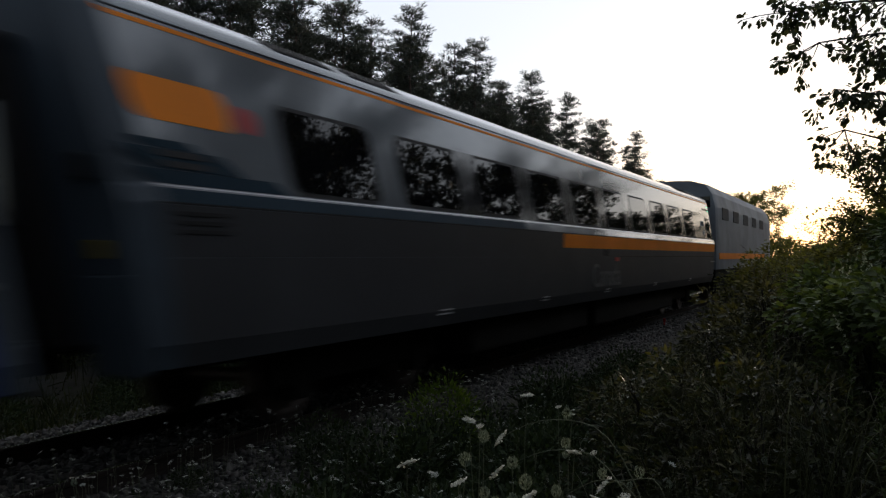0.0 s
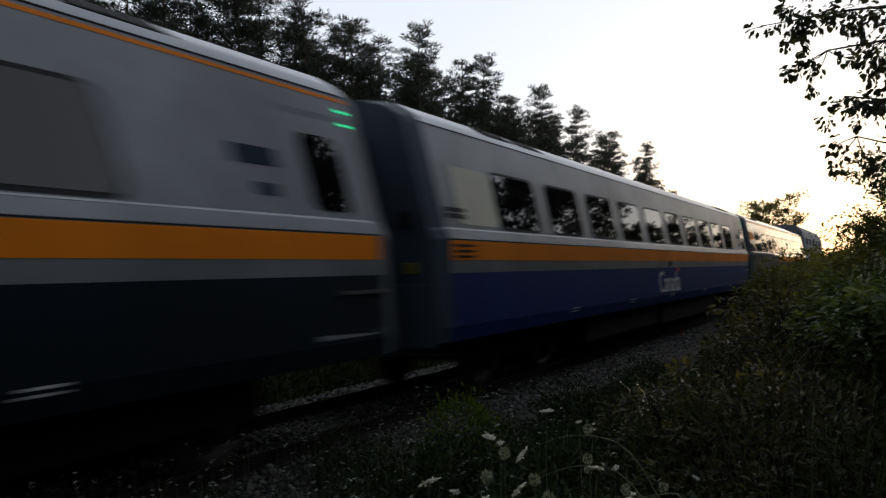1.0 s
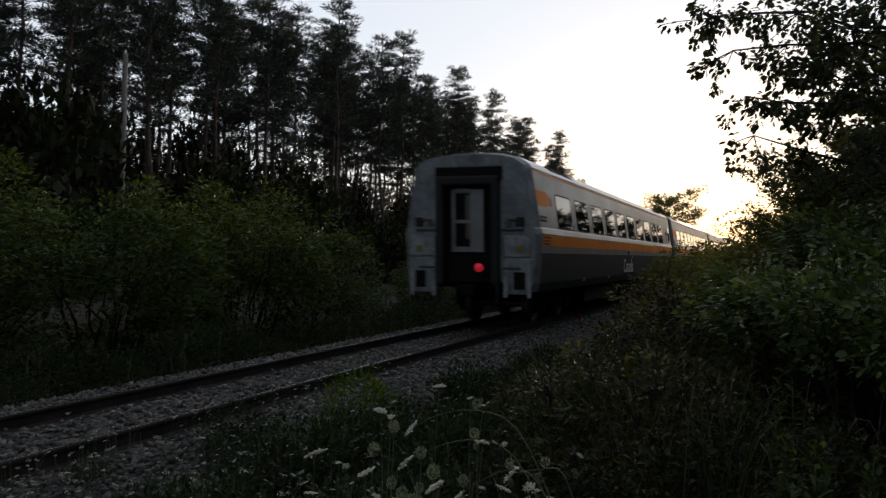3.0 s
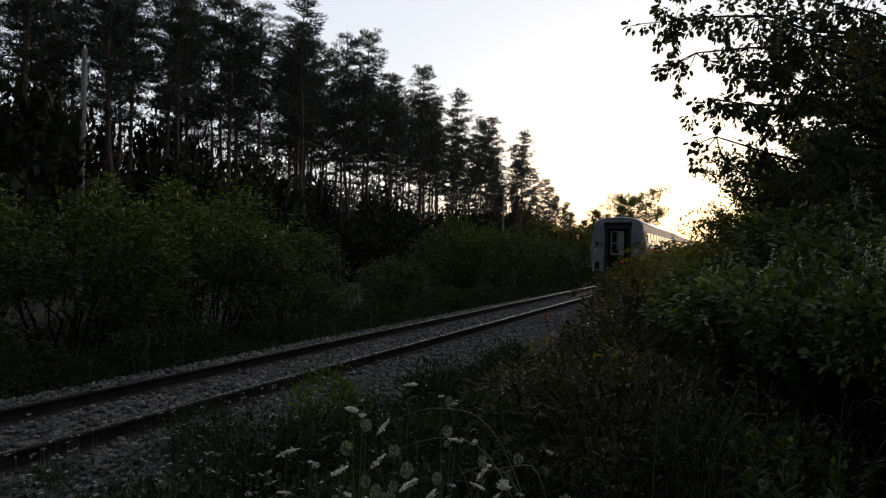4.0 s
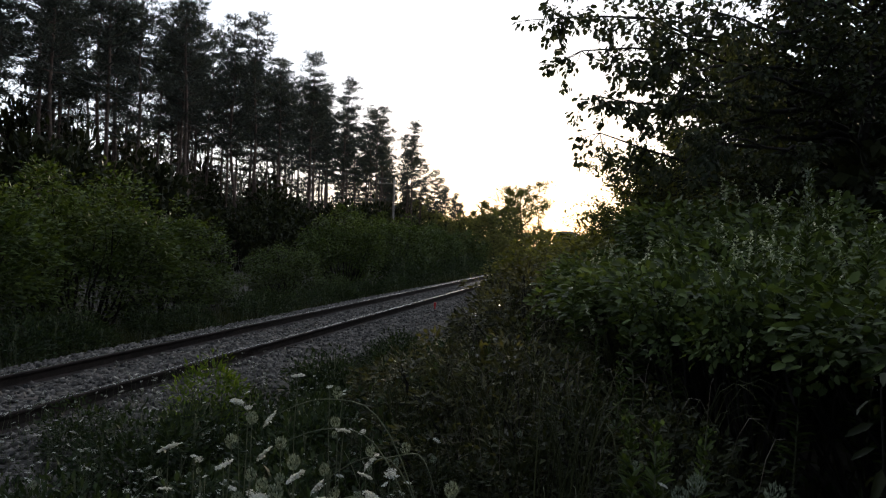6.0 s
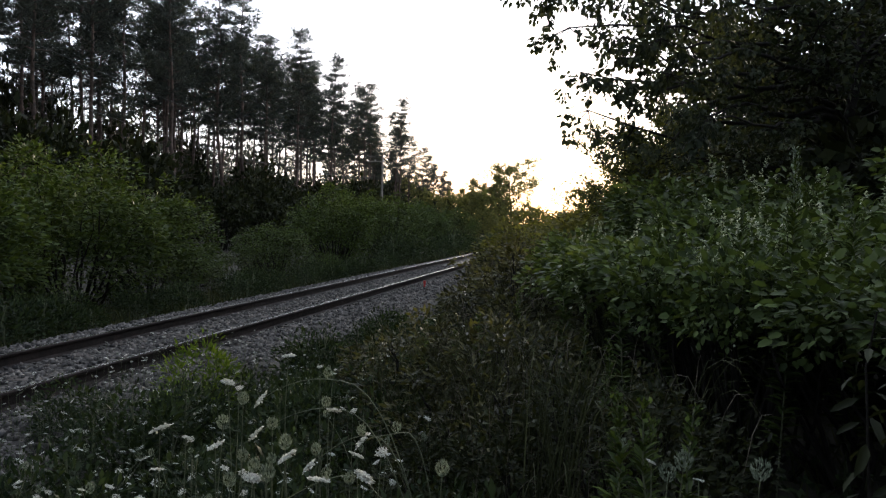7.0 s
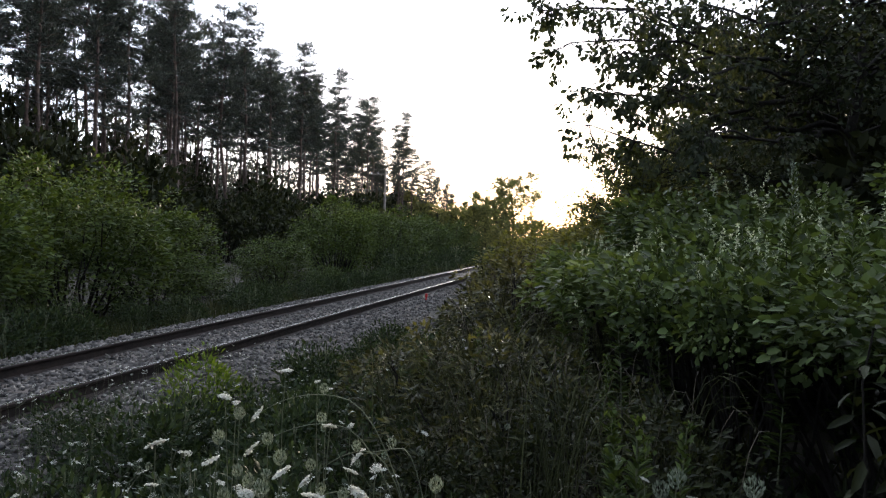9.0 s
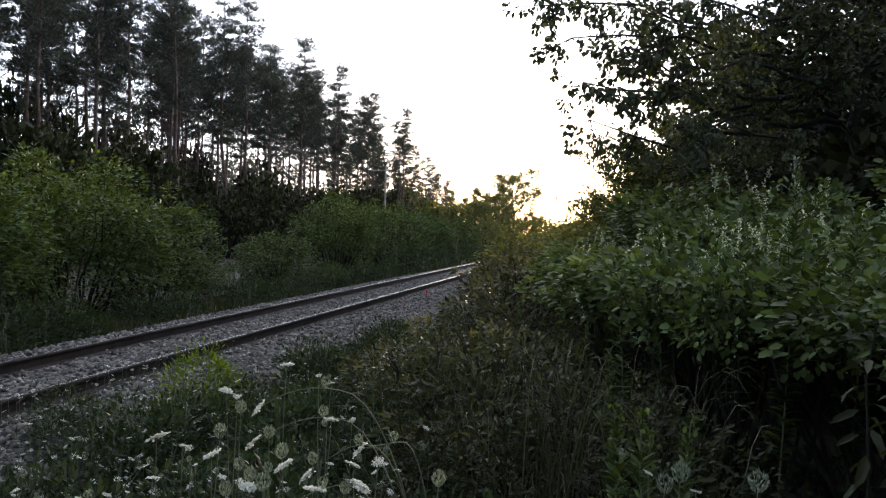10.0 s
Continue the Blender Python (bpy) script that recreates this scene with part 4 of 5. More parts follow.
def build_left_shrubs():
    rng = np.random.default_rng(21)
    kinds = []
    for k in range(4):
        kinds.append(shrub("shrub", rng, 2.6, 2.6, 3.9, 170, 72, 0.125, M_LEAF, "dense green leafy shrub beside the track", "shrub", clump=0.42, low=0.06, group="shrubs along the track", roll=0.45, flat=0.45, under=0.5))
    # x, y, size, tallness
    spots = [(-14.0, 19.0, 1.12, 1.0), (-13.6, 13.5, 1.1, 0.95), (-15.2, 8.0, 1.15, 1.0), (-14.2, 33.0, 0.75, 0.85), (-15.2, 44.0, 1.05, 1.12), (-15.6, 58.0, 1.25, 0.95),
             (-17.5, 50.5, 1.1, 1.0), (-18.5, 22.0, 1.2, 1.0), (-19.0, 14.0, 1.25, 1.0), (-15.0, 1.0, 1.2, 1.0),
             (-16.0, 70.0, 1.2, 0.9), (-18.5, 78.0, 1.3, 1.0), (-16.0, 86.0, 1.2, 0.9), (-20.0, 64.0, 1.3, 1.0), (-14.5, 27.0, 0.45, 0.7), (-14.3, 23.4, 0.95, 1.0), (-13.8, 38.5, 0.4, 0.6), (-16.8, 30.5, 0.72, 0.6), (-16.6, 37.5, 0.62, 0.65)]
    spread(kinds, spots, rng)
    dark = [shrub("undergrowth_bush", rng, 2.8, 2.8, 4.4, 90, 22, 0.34, M_LEAF_SHADED, "undergrowth bush with leaves coloured dark for shade", "shrub", clump=0.6, group="undergrowth below the pines") for k in range(2)]
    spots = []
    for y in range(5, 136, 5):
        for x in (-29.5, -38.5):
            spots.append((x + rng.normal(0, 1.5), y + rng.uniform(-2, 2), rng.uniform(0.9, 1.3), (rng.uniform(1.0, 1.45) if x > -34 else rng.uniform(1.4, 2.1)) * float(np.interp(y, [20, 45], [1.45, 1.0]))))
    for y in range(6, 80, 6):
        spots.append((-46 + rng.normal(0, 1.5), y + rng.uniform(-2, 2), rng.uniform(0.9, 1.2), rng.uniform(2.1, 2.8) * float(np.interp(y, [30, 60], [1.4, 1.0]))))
    # copies on the right bank, added as dark fill for the shaded hollows there
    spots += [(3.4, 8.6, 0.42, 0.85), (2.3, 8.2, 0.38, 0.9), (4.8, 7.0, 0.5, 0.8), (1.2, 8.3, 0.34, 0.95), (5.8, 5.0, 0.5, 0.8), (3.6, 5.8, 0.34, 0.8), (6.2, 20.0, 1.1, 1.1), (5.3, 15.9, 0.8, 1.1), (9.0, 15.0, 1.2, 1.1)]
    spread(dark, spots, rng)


def branch_spray(rng, tree, base, tip, n_twig, per_twig, leaf, mat):
    """A long limb that hangs out from a tree, with drooping sprays of leaves."""
    limb = wander(rng, base, tip, 0.06, 0.008, 10, 0.16)
    paths, pos, along = [limb], [], []
    for j in range(n_twig):
        q = limb[int(9.99 - 6.5 * rng.uniform(0, 1) ** 1.5), :3]
        d = unit(np.array(rng.normal(0, 1, 3) * np.array([1, 1, 0.5]) + np.array([-0.45, -0.1, -0.55])))
        e = q + d * rng.uniform(0.25, 0.6)
        paths.append(wander(rng, q, e, 0.008, 0.003, 4, 0.15))
        # leaves gather in tufts towards the twig's end
        for w in (0.55, 0.95):
            m = per_twig // 2
            c = q + (e - q) * w + rng.normal(0, 0.03, 3)
            f = unit(rng.normal(0, 1, (m, 3)))
            pos.append(c + f * rng.uniform(0.02, 0.1, m)[:, None])
            along.append(f * 0.7 + d * 0.5 + np.array([0, 0, -0.5]))
    limb_ob = tagged(mesh_part("limb", tubes("limb", paths, 4), M_BARK_GREY, tree), kind="stuff")
    pos, along = np.concatenate(pos), np.concatenate(along)
    tagged(mesh_part("leaf_spray", leaves("leaf_spray", pos, along, leaf * rng.uniform(0.6, 1.3, len(pos)), LEAF_OVAL, rng, 0.8, 1.15), mat, limb_ob), kind="stuff")


def build_right_side():
    rng = np.random.default_rng(31)
    bramble = [shrub("bramble_bush", rng, 1.0, 1.0, 1.0, 84, 42, 0.058, m, "tangled bramble bush with small bronze-green leaves", "bush",
                     LEAF_FOLD, 0.13, 0.1, 0.2, "brambles on the bank", width=w, flat=0.35, under=0.3) for m, w in ((M_LEAF_BRONZE, 0.75), (M_LEAF_SHADED, 0.6), (M_LEAF_BRONZE, 0.5))]
    # bare arching canes and dry stalks stand out of each bramble
    for ob in bramble:
        canes = []
        for k in range(20):
            a, r = rng.uniform(0, 2 * np.pi), rng.uniform(0.1, 0.9)
            b, q = rng.uniform(0, 2 * np.pi), rng.uniform(0.15, 0.55)
            u = np.linspace(0, 1, 7)
            top = math.sqrt(max(0.15, 1 - 0.8 * r * r)) * rng.uniform(0.9, 1.22)
            z = top * np.sin(u * rng.uniform(1.4, 2.3)) ** 0.8
            canes.append(np.stack([r * math.cos(a) + q * u ** 1.5 * math.cos(b), r * math.sin(a) + q * u ** 1.5 * math.sin(b), z, 0.0032 - 0.002 * u], -1))
        tagged(mesh_part("dry_cane", tubes("dry_cane", canes, 3), M_DRY, ob, "thin pale dry canes"), kind="stuff")
    spots = [(-1.75, 7.6, 0.85, 1.1), (0.1, 3.9, 0.8, 1.2), (-1.7, 9.6, 0.8, 1.0), (-0.9, 9.3, 1.15, 1.15), (-1.0, 12.0, 1.1, 1.2), (-0.4, 4.9, 0.95, 1.15), (-1.0, 6.1, 0.95, 1.2),
             (-0.55, 3.7, 0.65, 1.2), (-1.2, 15.0, 1.3, 1.2), (-1.9, 19.0, 1.4, 1.15), (-2.5, 24.5, 1.45, 1.15), (-3.0, 30.0, 1.5, 1.15), (-2.6, 36.0, 1.6, 1.2), (-1.5, 5.0, 0.6, 1.0),
             (-2.2, 6.6, 0.45, 1.0), (-0.9, 11.0, 1.3, 1.25)]
    spread(bramble, spots, rng)
    knot = [shrub("knotweed_bush", rng, 1.2, 1.2, 1.8, 150, 42, 0.076, M_LEAF_KNOT, "tall leafy bush with large oval green leaves", "bush", LEAF_OVAL, 0.22, 0.35, 0.72,
                  "tall bushes on the bank", width=0.95, roll=0.7, flat=0.3) for k in range(3)]
    for ob in knot:     # pale flower plumes near the top
        n, m = 26, 34
        a, r = rng.uniform(0, 2 * np.pi, n), rng.uniform(0.2, 1.0, n)
        c = np.stack([1.2 * r * np.cos(a), 1.2 * r * np.sin(a), 1.8 * np.sqrt(1 - 0.8 * r ** 2) * rng.uniform(0.92, 1.02, n)], -1)
        d = unit(rng.normal(0, 0.35, (n, 3)) + np.array([0, 0, 1.0]))
        who = np.repeat(np.arange(n), m)
        p = c[who] + d[who] * rng.uniform(0, 0.27, n * m)[:, None] + rng.normal(0, 0.007, (n * m, 3))
        tagged(mesh_part("flower_plume", leaves("flower_plume", p, rng.normal(0, 1, (n * m, 3)) + np.array([0, 0, 1]), np.full(n * m, 0.026), LEAF_SIMPLE, rng), M_PLUME, ob,
                         "pale cream flower plumes"), kind="stuff")
    spots = [(0.85, 6.9, 1, 0.9), (1.75, 5.2, 0.95, 0.88), (2.5, 6.8, 1.15, 0.9), (2.75, 4.3, 1, 0.86), (0.4, 9.2, 1, 0.9), (1.9, 9.3, 1.2, 0.92), (0.3, 12.6, 1.1, 0.88),
             (1.8, 13, 1.5, 0.95), (4.2, 5.4, 1.1, 1.05), (4.2, 8, 1.3, 1.1), (5.5, 3.5, 1.1, 1), (0.95, 5.6, 0.7, 1.25)]
    spread(knot, spots, rng)
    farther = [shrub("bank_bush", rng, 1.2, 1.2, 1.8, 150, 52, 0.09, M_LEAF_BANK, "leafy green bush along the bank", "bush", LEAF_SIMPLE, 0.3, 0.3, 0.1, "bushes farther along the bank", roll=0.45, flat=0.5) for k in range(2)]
    spots = [(-2.0, 21.5, 1.15, 1.02), (-2.0, 26.5, 1.25, 1.04), (-2.2, 33.0, 1.3, 1.05), (-0.2, 15.5, 1.2, 0.85), (-0.3, 19.5, 1.3, 0.82), (1.4, 18, 1.6, 0.95), (-0.6, 24.5, 1.4, 0.85), (1.2, 25, 1.7, 0.95), (-1, 32, 1.5, 0.85), (-1.2, 38, 1.5, 0.85),
             (0.6, 41, 1.9, 0.9), (-1.2, 47, 1.6, 0.85), (-1, 56, 1.7, 0.85), (-1, 66, 1.7, 0.85), (-1, 80, 1.8, 0.85)]
    spread(farther, spots, rng)
    big = broadleaf("broadleaf_tree", rng, 12.5, 4.4, 0.15, 44, 28, 34, 0.125, M_LEAF_CANOPY, "large dark broadleaf tree with hanging leafy limbs", "trees on the bank", low=0.1)
    other = broadleaf("broadleaf_tree", rng, 11, 4.6, 0.2, 30, 16, 20, 0.27, M_LEAF_SHADED, "large broadleaf tree with shade put into its dark leaf colour", "trees on the bank", low=0.06)
    for tip, n in (((-1.0, 10.05, 4.4), 22), ((-0.75, 10.1, 4.0), 20), ((-0.6, 10.1, 3.45), 18), ((-0.5, 10.1, 2.98), 16), ((-0.1, 10.2, 3.9), 24), ((-0.15, 10.2, 3.4), 22), ((-0.05, 10.2, 4.4), 24), ((0.7, 10.2, 4.5), 30),
                   ((0.5, 10.6, 3.5), 28), ((0.95, 10.4, 2.9), 26), ((-0.7, 10.8, 5.4), 26), ((0.4, 10.8, 4.0), 26), ((0.6, 11.5, 3.1), 26)):
        tip = np.array(tip)
        branch_spray(rng, big, (0, 0, tip[2] + 0.9), tuple(tip - np.array([4.32, 17.5, 0.05])), n - 2, 36, 0.072, M_LEAF_CANOPY)
    plain = broadleaf("broadleaf_tree", rng, 11, 4.6, 0.2, 26, 12, 14, 0.42, M_LEAF_SHADED, "large broadleaf tree with shade put into its dark leaf colour", "trees on the bank", low=0.06)
    plant_at(plain, 31, 30, 0)
    plant_at(big, 4.6, 17.5, 0)
    plant_at(other, 7.2, 22.5, 0, 1.0)
    # copies close beside and behind the camera are unseen, added to shade the bank
    for x, y, turn, s in ((8.5, 25, 20, 1.1), (10.5, 31, 60, 0.95), (6.6, 34, 90, 0.85), (6.8, 29, 150, 0.75), (6.8, 43, 190, 1.15), (7.2, 53, 280, 1.2), (7.4, 2.2, 15, 0.8), (6.2, -4.0, 35, 0.8), (11.5, 22, 230, 0.9), (24, 12, 100, 0.8), (27, 3, 40, 0.85), (25, -6, 160, 0.8), (28, -16, 80, 0.9), (22, -26, 10, 0.9), (30, 22, 200, 0.9),
                          (18, -40, 300, 1.0), (9, -34, 50, 0.9), (10.5, 12.5, 140, 0.85), (12, 4, 75, 0.95), (13, -5, 250, 1.0), (8.5, -12, 330, 0.95), (1, -17, 120, 1.0), (-6, -22, 210, 0.9)):
        copy_at(other if 0 < x and y > 20 else plain, x, y, turn, s)
    small = broadleaf("sapling", rng, 5.0, 1.45, 0.05, 24, 14, 24, 0.085, M_LEAF_SAPLING, "slender sapling above the bushes, backlight put into its leaf colour", "saplings", low=0.2)
    plant_at(small, 0.75, 19.5, 0, 1.0)
    copy_at(small, 1.5, 22.5, 90, 1.15)
    copy_at(small, -0.2, 20.8, 300, 0.66)
    copy_at(small, 0.7, 16.8, 200, 0.85)


def build_far():
    rng = np.random.default_rng(41)
    label = "distant broadleaf tree beside the track, low sun put into its leaf colour"
    fine = broadleaf("broadleaf_tree", rng, 9.0, 3.5, 0.16, 46, 12, 34, 0.17, M_LEAF_SUNTINT, label, "far trees", low=0.1)
    t = broadleaf("broadleaf_tree", rng, 9.0, 3.6, 0.16, 36, 10, 18, 0.3, M_LEAF_SUNTINT, label, "far trees", low=0.06)
    plant_at(fine, -16.6, 150, 0, 1.8)
    copy_at(fine, -22.5, 150, 140, 1.35)
    plant_at(t, -19.6, 141, 0, 1.05)
    for x, y, s in ((-21.0, 132, 1.0), (-18.0, 140, 0.85), (-24.0, 138, 0.85), (-14.5, 128, 0.6), (-17.0, 116, 0.55), (-13.5, 104, 0.45), (-27, 128, 0.85),
                    (-31, 136, 1.0), (-36, 142, 1.2), (-42, 150, 1.3), (-30, 150, 0.9), (-48, 160, 1.4), (-13.5, 160, 0.8), (-33, 190, 1.2)):
        copy_at(t, x, y, rng.uniform(0, 360), s)
    row = bpy.data.objects["broadleaf_tree.002"]
    for y in range(64, 150, 16):
        copy_at(row, 8.0 + rng.normal(0, 0.8), y + rng.uniform(-2, 2), rng.uniform(0, 360), rng.uniform(0.85, 1.1))


M_PLUME = foliage("cream_blossom", (0.34, 0.37, 0.27), (0.55, 0.57, 0.45), 0.3, 0.7, through_tint=(1.0, 1.0, 0.8))
build_pines()
build_left_shrubs()
build_right_side()
build_far()


# ---------------------------------------------------------------- poles and wires
def utility_pole(x, y, h, arm):
    ob = thing("utility_pole", "weathered grey wooden utility pole" + (" with a cross arm" if arm else ""), "utility pole", "poles along the line")
    mesh_part("pole_shaft", tubes("pole_shaft", [[(0, 0, -0.5, 0.17), (0.02, 0, h * 0.5, 0.145), (0.05, 0.02, h, 0.115)]], 10), M_POLE, ob, smooth=True)
    bm = bmesh.new()
    if arm:
        box(bm, -1.9, 0.35, -0.05, 0.05, h - 0.62, h - 0.5, 0.01)
        part("cross_arm", bm, M_POLE, ob)
        bm = bmesh.new()
        for dx in (-1.75, -0.9, 0.2):
            bmesh.ops.create_cone(bm, cap_ends=True, segments=8, radius1=0.05, radius2=0.03, depth=0.16, matrix=pose(dx, 0, h - 0.42))
        part("insulator", bm, M_WHITE, ob)
    else:
        bmesh.ops.create_cone(bm, cap_ends=True, segments=8, radius1=0.05, radius2=0.03, depth=0.18, matrix=pose(0.05, 0.02, h + 0.08))
        part("insulator", bm, M_WHITE, ob)
    return plant_at(ob, x, y)


utility_pole(-28.0, 28.7, 11.4, False)
utility_pole(-27.1, 96.7, 10.5, True)
for dz0, dz1 in ((-0.1, -0.35), (-2.4, -2.8)):
    p0, p1 = np.array([-28.0, 28.7, 11.0 + dz0]), np.array([-27.1, 96.7, 10.1 + dz1])
    u = np.linspace(0, 1, 24)[:, None]
    line = p0 + (p1 - p0) * u + np.array([0, 0, -1.6]) * (4 * u * (1 - u))
    w = mesh_part("overhead_wire", tubes("overhead_wire", [np.concatenate([line, np.full((24, 1), 0.012)], 1)], 4), M_WIRE)
    tagged(w, "thin dark overhead wire strung between poles", "wire", "overhead wires")

marker = thing("track_marker", "small red plastic marker stake beside the rail", "marker", at=pose(-4.95, 22.3, ground_z(-4.95, 22.3)))
bm = bmesh.new()
box(bm, -0.02, 0.02, -0.012, 0.012, -0.12, 0.2, 0.004)
part("stake", bm, M_RED, marker)
bm = bmesh.new()
box(bm, -0.036, 0.036, -0.016, 0.016, 0.12, 0.22, 0.012)
part("reflector_plate", bm, M_RED, marker, "faded red plate")

# ---------------------------------------------------------------- wild flowers, weeds, stones
def umbel(rng, parent, centre, normal, r, m=M_FLOWER, name="umbel", n=19, k=7):
    """A flat flower head: many tiny florets in small groups."""
    nrm = unit(np.array(normal, float))
    a, b = frames_of(nrm[None])
    ang, rad = np.arange(n) * 2.4, r * np.sqrt((np.arange(n) + 0.5) / n)
    c = np.array(centre) + rad[:, None] * (np.cos(ang)[:, None] * a + np.sin(ang)[:, None] * b) - (rad[:, None] / r) ** 2 * r * 0.1 * nrm
    who = np.repeat(np.arange(n), k)
    q = rng.normal(0, r * 0.085, (n * k, 3))
    p = c[who] + q - (q @ nrm)[:, None] * nrm * 0.6
    d = rng.normal(0, 1, (n * k, 3))
    d -= (d @ nrm)[:, None] * nrm * 0.7
    return mesh_part(name, leaves(name, p, d, np.full(n * k, r * 0.34) * rng.uniform(0.6, 1.3, n * k), LEAF_SIMPLE, rng, 0.5, 1.3), m, parent)


def nest(rng, parent, centre, r, n=110):
    """A closed, bird's-nest flower head: an egg of upright pedicels."""
    d = unit(rng.normal(0, 1, (n, 3)))
    p = np.array(centre) + d * r * np.array([0.8, 0.8, 1.0])
    return mesh_part("closed_umbel", leaves("closed_umbel", p, d * 0.5 + np.array([0, 0, 1.0]), np.full(n, r * 0.6) * rng.uniform(0.6, 1.2, n), LEAF_SIMPLE, rng, 0.6, 0.6), M_NEST, parent, "closed greenish seed head")


CARROT = "wild carrot plant with flat white flower heads"


def wild_carrot(rng, h, heads, nests, fine=True):
    ob = thing("wild_carrot", CARROT, "wildflower", "wild carrots on the bank")
    main = wander(rng, (0, 0, -0.05), (rng.normal(0, 0.06), rng.normal(0, 0.06), h), 0.0028, 0.0014, 7, 0.08)
    paths, tips = [main], [(main[-1, :3], True)]
    for i in range(heads + nests - 1):
        q = main[int(rng.integers(2, 6)), :3]
        e = q + np.array([rng.normal(0, 0.13), rng.normal(0, 0.13), rng.uniform(0.12, 0.4) * h])
        e[2] = min(e[2], h * 1.05)
        paths.append(wander(rng, q, e, 0.0018, 0.0011, 5, 0.2))
        tips.append((e, i < heads - 1))
    tagged(mesh_part("stem", tubes("stem", paths, 3), M_STEM, ob), kind="stuff")
    for e, opened in tips:
        if opened:
            umbel(rng, ob, e, (rng.normal(0, 0.45), rng.normal(0, 0.45), 1), rng.uniform(0.014, 0.026), n=19 if fine else 10, k=7 if fine else 5)
        else:
            nest(rng, ob, e, rng.uniform(0.014, 0.021), 110 if fine else 40)
    n = 150 if fine else 60
    t = rng.uniform(0, 0.6, n)
    ang = np.floor(rng.uniform(0, 7, n)) * 0.9
    reach = rng.uniform(0.02, 0.2, n)
    p = np.stack([reach * np.cos(ang), reach * np.sin(ang), t * h + reach * 0.4], -1) + rng.normal(0, 0.015, (n, 3))
    tagged(mesh_part("feathery_leaf", leaves("feathery_leaf", p, rng.normal(0, 1, (n, 3)) + np.array([0, 0, 0.4]), rng.uniform(0.03, 0.07, n), LEAF_SIMPLE, rng, 0.8, 0.4), M_WEED, ob), kind="stuff")
    return ob


def goldenrod(rng, h, label="leafy goldenrod stalk with narrow green leaves"):
    ob = thing("goldenrod", label, "wildflower", "goldenrod stalks")
    main = wander(rng, (0, 0, -0.05), (rng.normal(0, 0.04), rng.normal(0, 0.04), h), 0.006, 0.002, 8, 0.05)
    mesh_part("stem", tubes("stem", [main], 6), M_STEM, ob)
    n = int(150 * h)
    t = rng.uniform(0.12, 1, n) ** 0.8
    idx = np.clip(t * 7, 0, 6.99)
    i0 = idx.astype(int)
    base = main[i0, :3] * (1 - (idx - i0))[:, None] + main[i0 + 1, :3] * (idx - i0)[:, None]
    a = np.arange(n) * 2.4
    d = np.stack([np.cos(a), np.sin(a), 0.35 + 0.9 * t ** 4], -1)
    size = (0.13 * (1.05 - t) ** 0.6 + 0.015) * rng.uniform(0.7, 1.15, n)
    tagged(mesh_part("foliage", leaves("foliage", base, d, size, LEAF_OVAL, rng, 0.25, 0.42), M_LEAF, ob), kind="stuff")
    m = 120 if h > 1.5 else 30
    t = rng.uniform(0.84, 1.02, m)
    p = np.stack([np.interp(t, np.linspace(0, 1, 8), main[:, k]) for k in range(3)], -1) + rng.normal(0, 0.016, (m, 3)) * (1.25 - t)[:, None] * 3
    tagged(mesh_part("bud_spike", leaves("bud_spike", p, rng.normal(0, 0.5, (m, 3)) + np.array([0, 0, 1]), np.full(m, 0.022), LEAF_SIMPLE, rng), M_NEST if h > 1.5 else M_LEAF, ob, "greenish bud spike"), kind="stuff")
    return ob


def tall_weed(rng, h):
    """A stout weed with long drooping lance-shaped leaves."""
    ob = thing("tall_weed", "tall weed with long drooping pointed leaves", "weed", "tall weeds")
    main = wander(rng, (0, 0, -0.05), (rng.normal(0, 0.08), rng.normal(0, 0.08), h), 0.009, 0.004, 7, 0.06)
    mesh_part("stem", tubes("stem", [main], 6), M_BARK_GREY, ob)
    n = int(22 * h)
    t = np.linspace(0.25, 1, n)
    base = np.stack([np.interp(t, np.linspace(0, 1, 7), main[:, k]) for k in range(3)], -1)
    a = np.arange(n) * 2.3
    d = np.stack([np.cos(a), np.sin(a), -0.9 + 0.9 * t ** 3], -1)
    mesh_part("foliage", leaves("foliage", base + unit(d * np.array([1, 1, 0])) * 0.03, d, rng.uniform(0.11, 0.19, n), LEAF_OVAL, rng, 0.35, 0.45), M_LEAF_SHADED, ob)
    return ob


def arching_grass(rng):
    """A tuft of long thin blades that arch over."""
    ob = thing("grass_tuft", "tuft of long thin arching grass blades among brambles", "grass", "grass tufts on the bank")
    blades = []
    for k in range(34):
        a, out, top = rng.uniform(0, 2 * np.pi), rng.uniform(0.15, 0.55), rng.uniform(0.55, 1.05)
        u = np.linspace(0, 1, 8)
        x = 0.06 * rng.normal() + out * u ** 1.6 * math.cos(a)
        y = 0.06 * rng.normal() + out * u ** 1.6 * math.sin(a)
        z = top * np.sin(u * rng.uniform(1.5, 2.2))
        blades.append(np.stack([x, y, z - 0.02, 0.0042 * (1 - 0.75 * u)], -1))
    tagged(mesh_part("blade_tuft", tubes("blade_tuft", blades, 3), M_BLADE, ob), kind="stuff")
    return ob


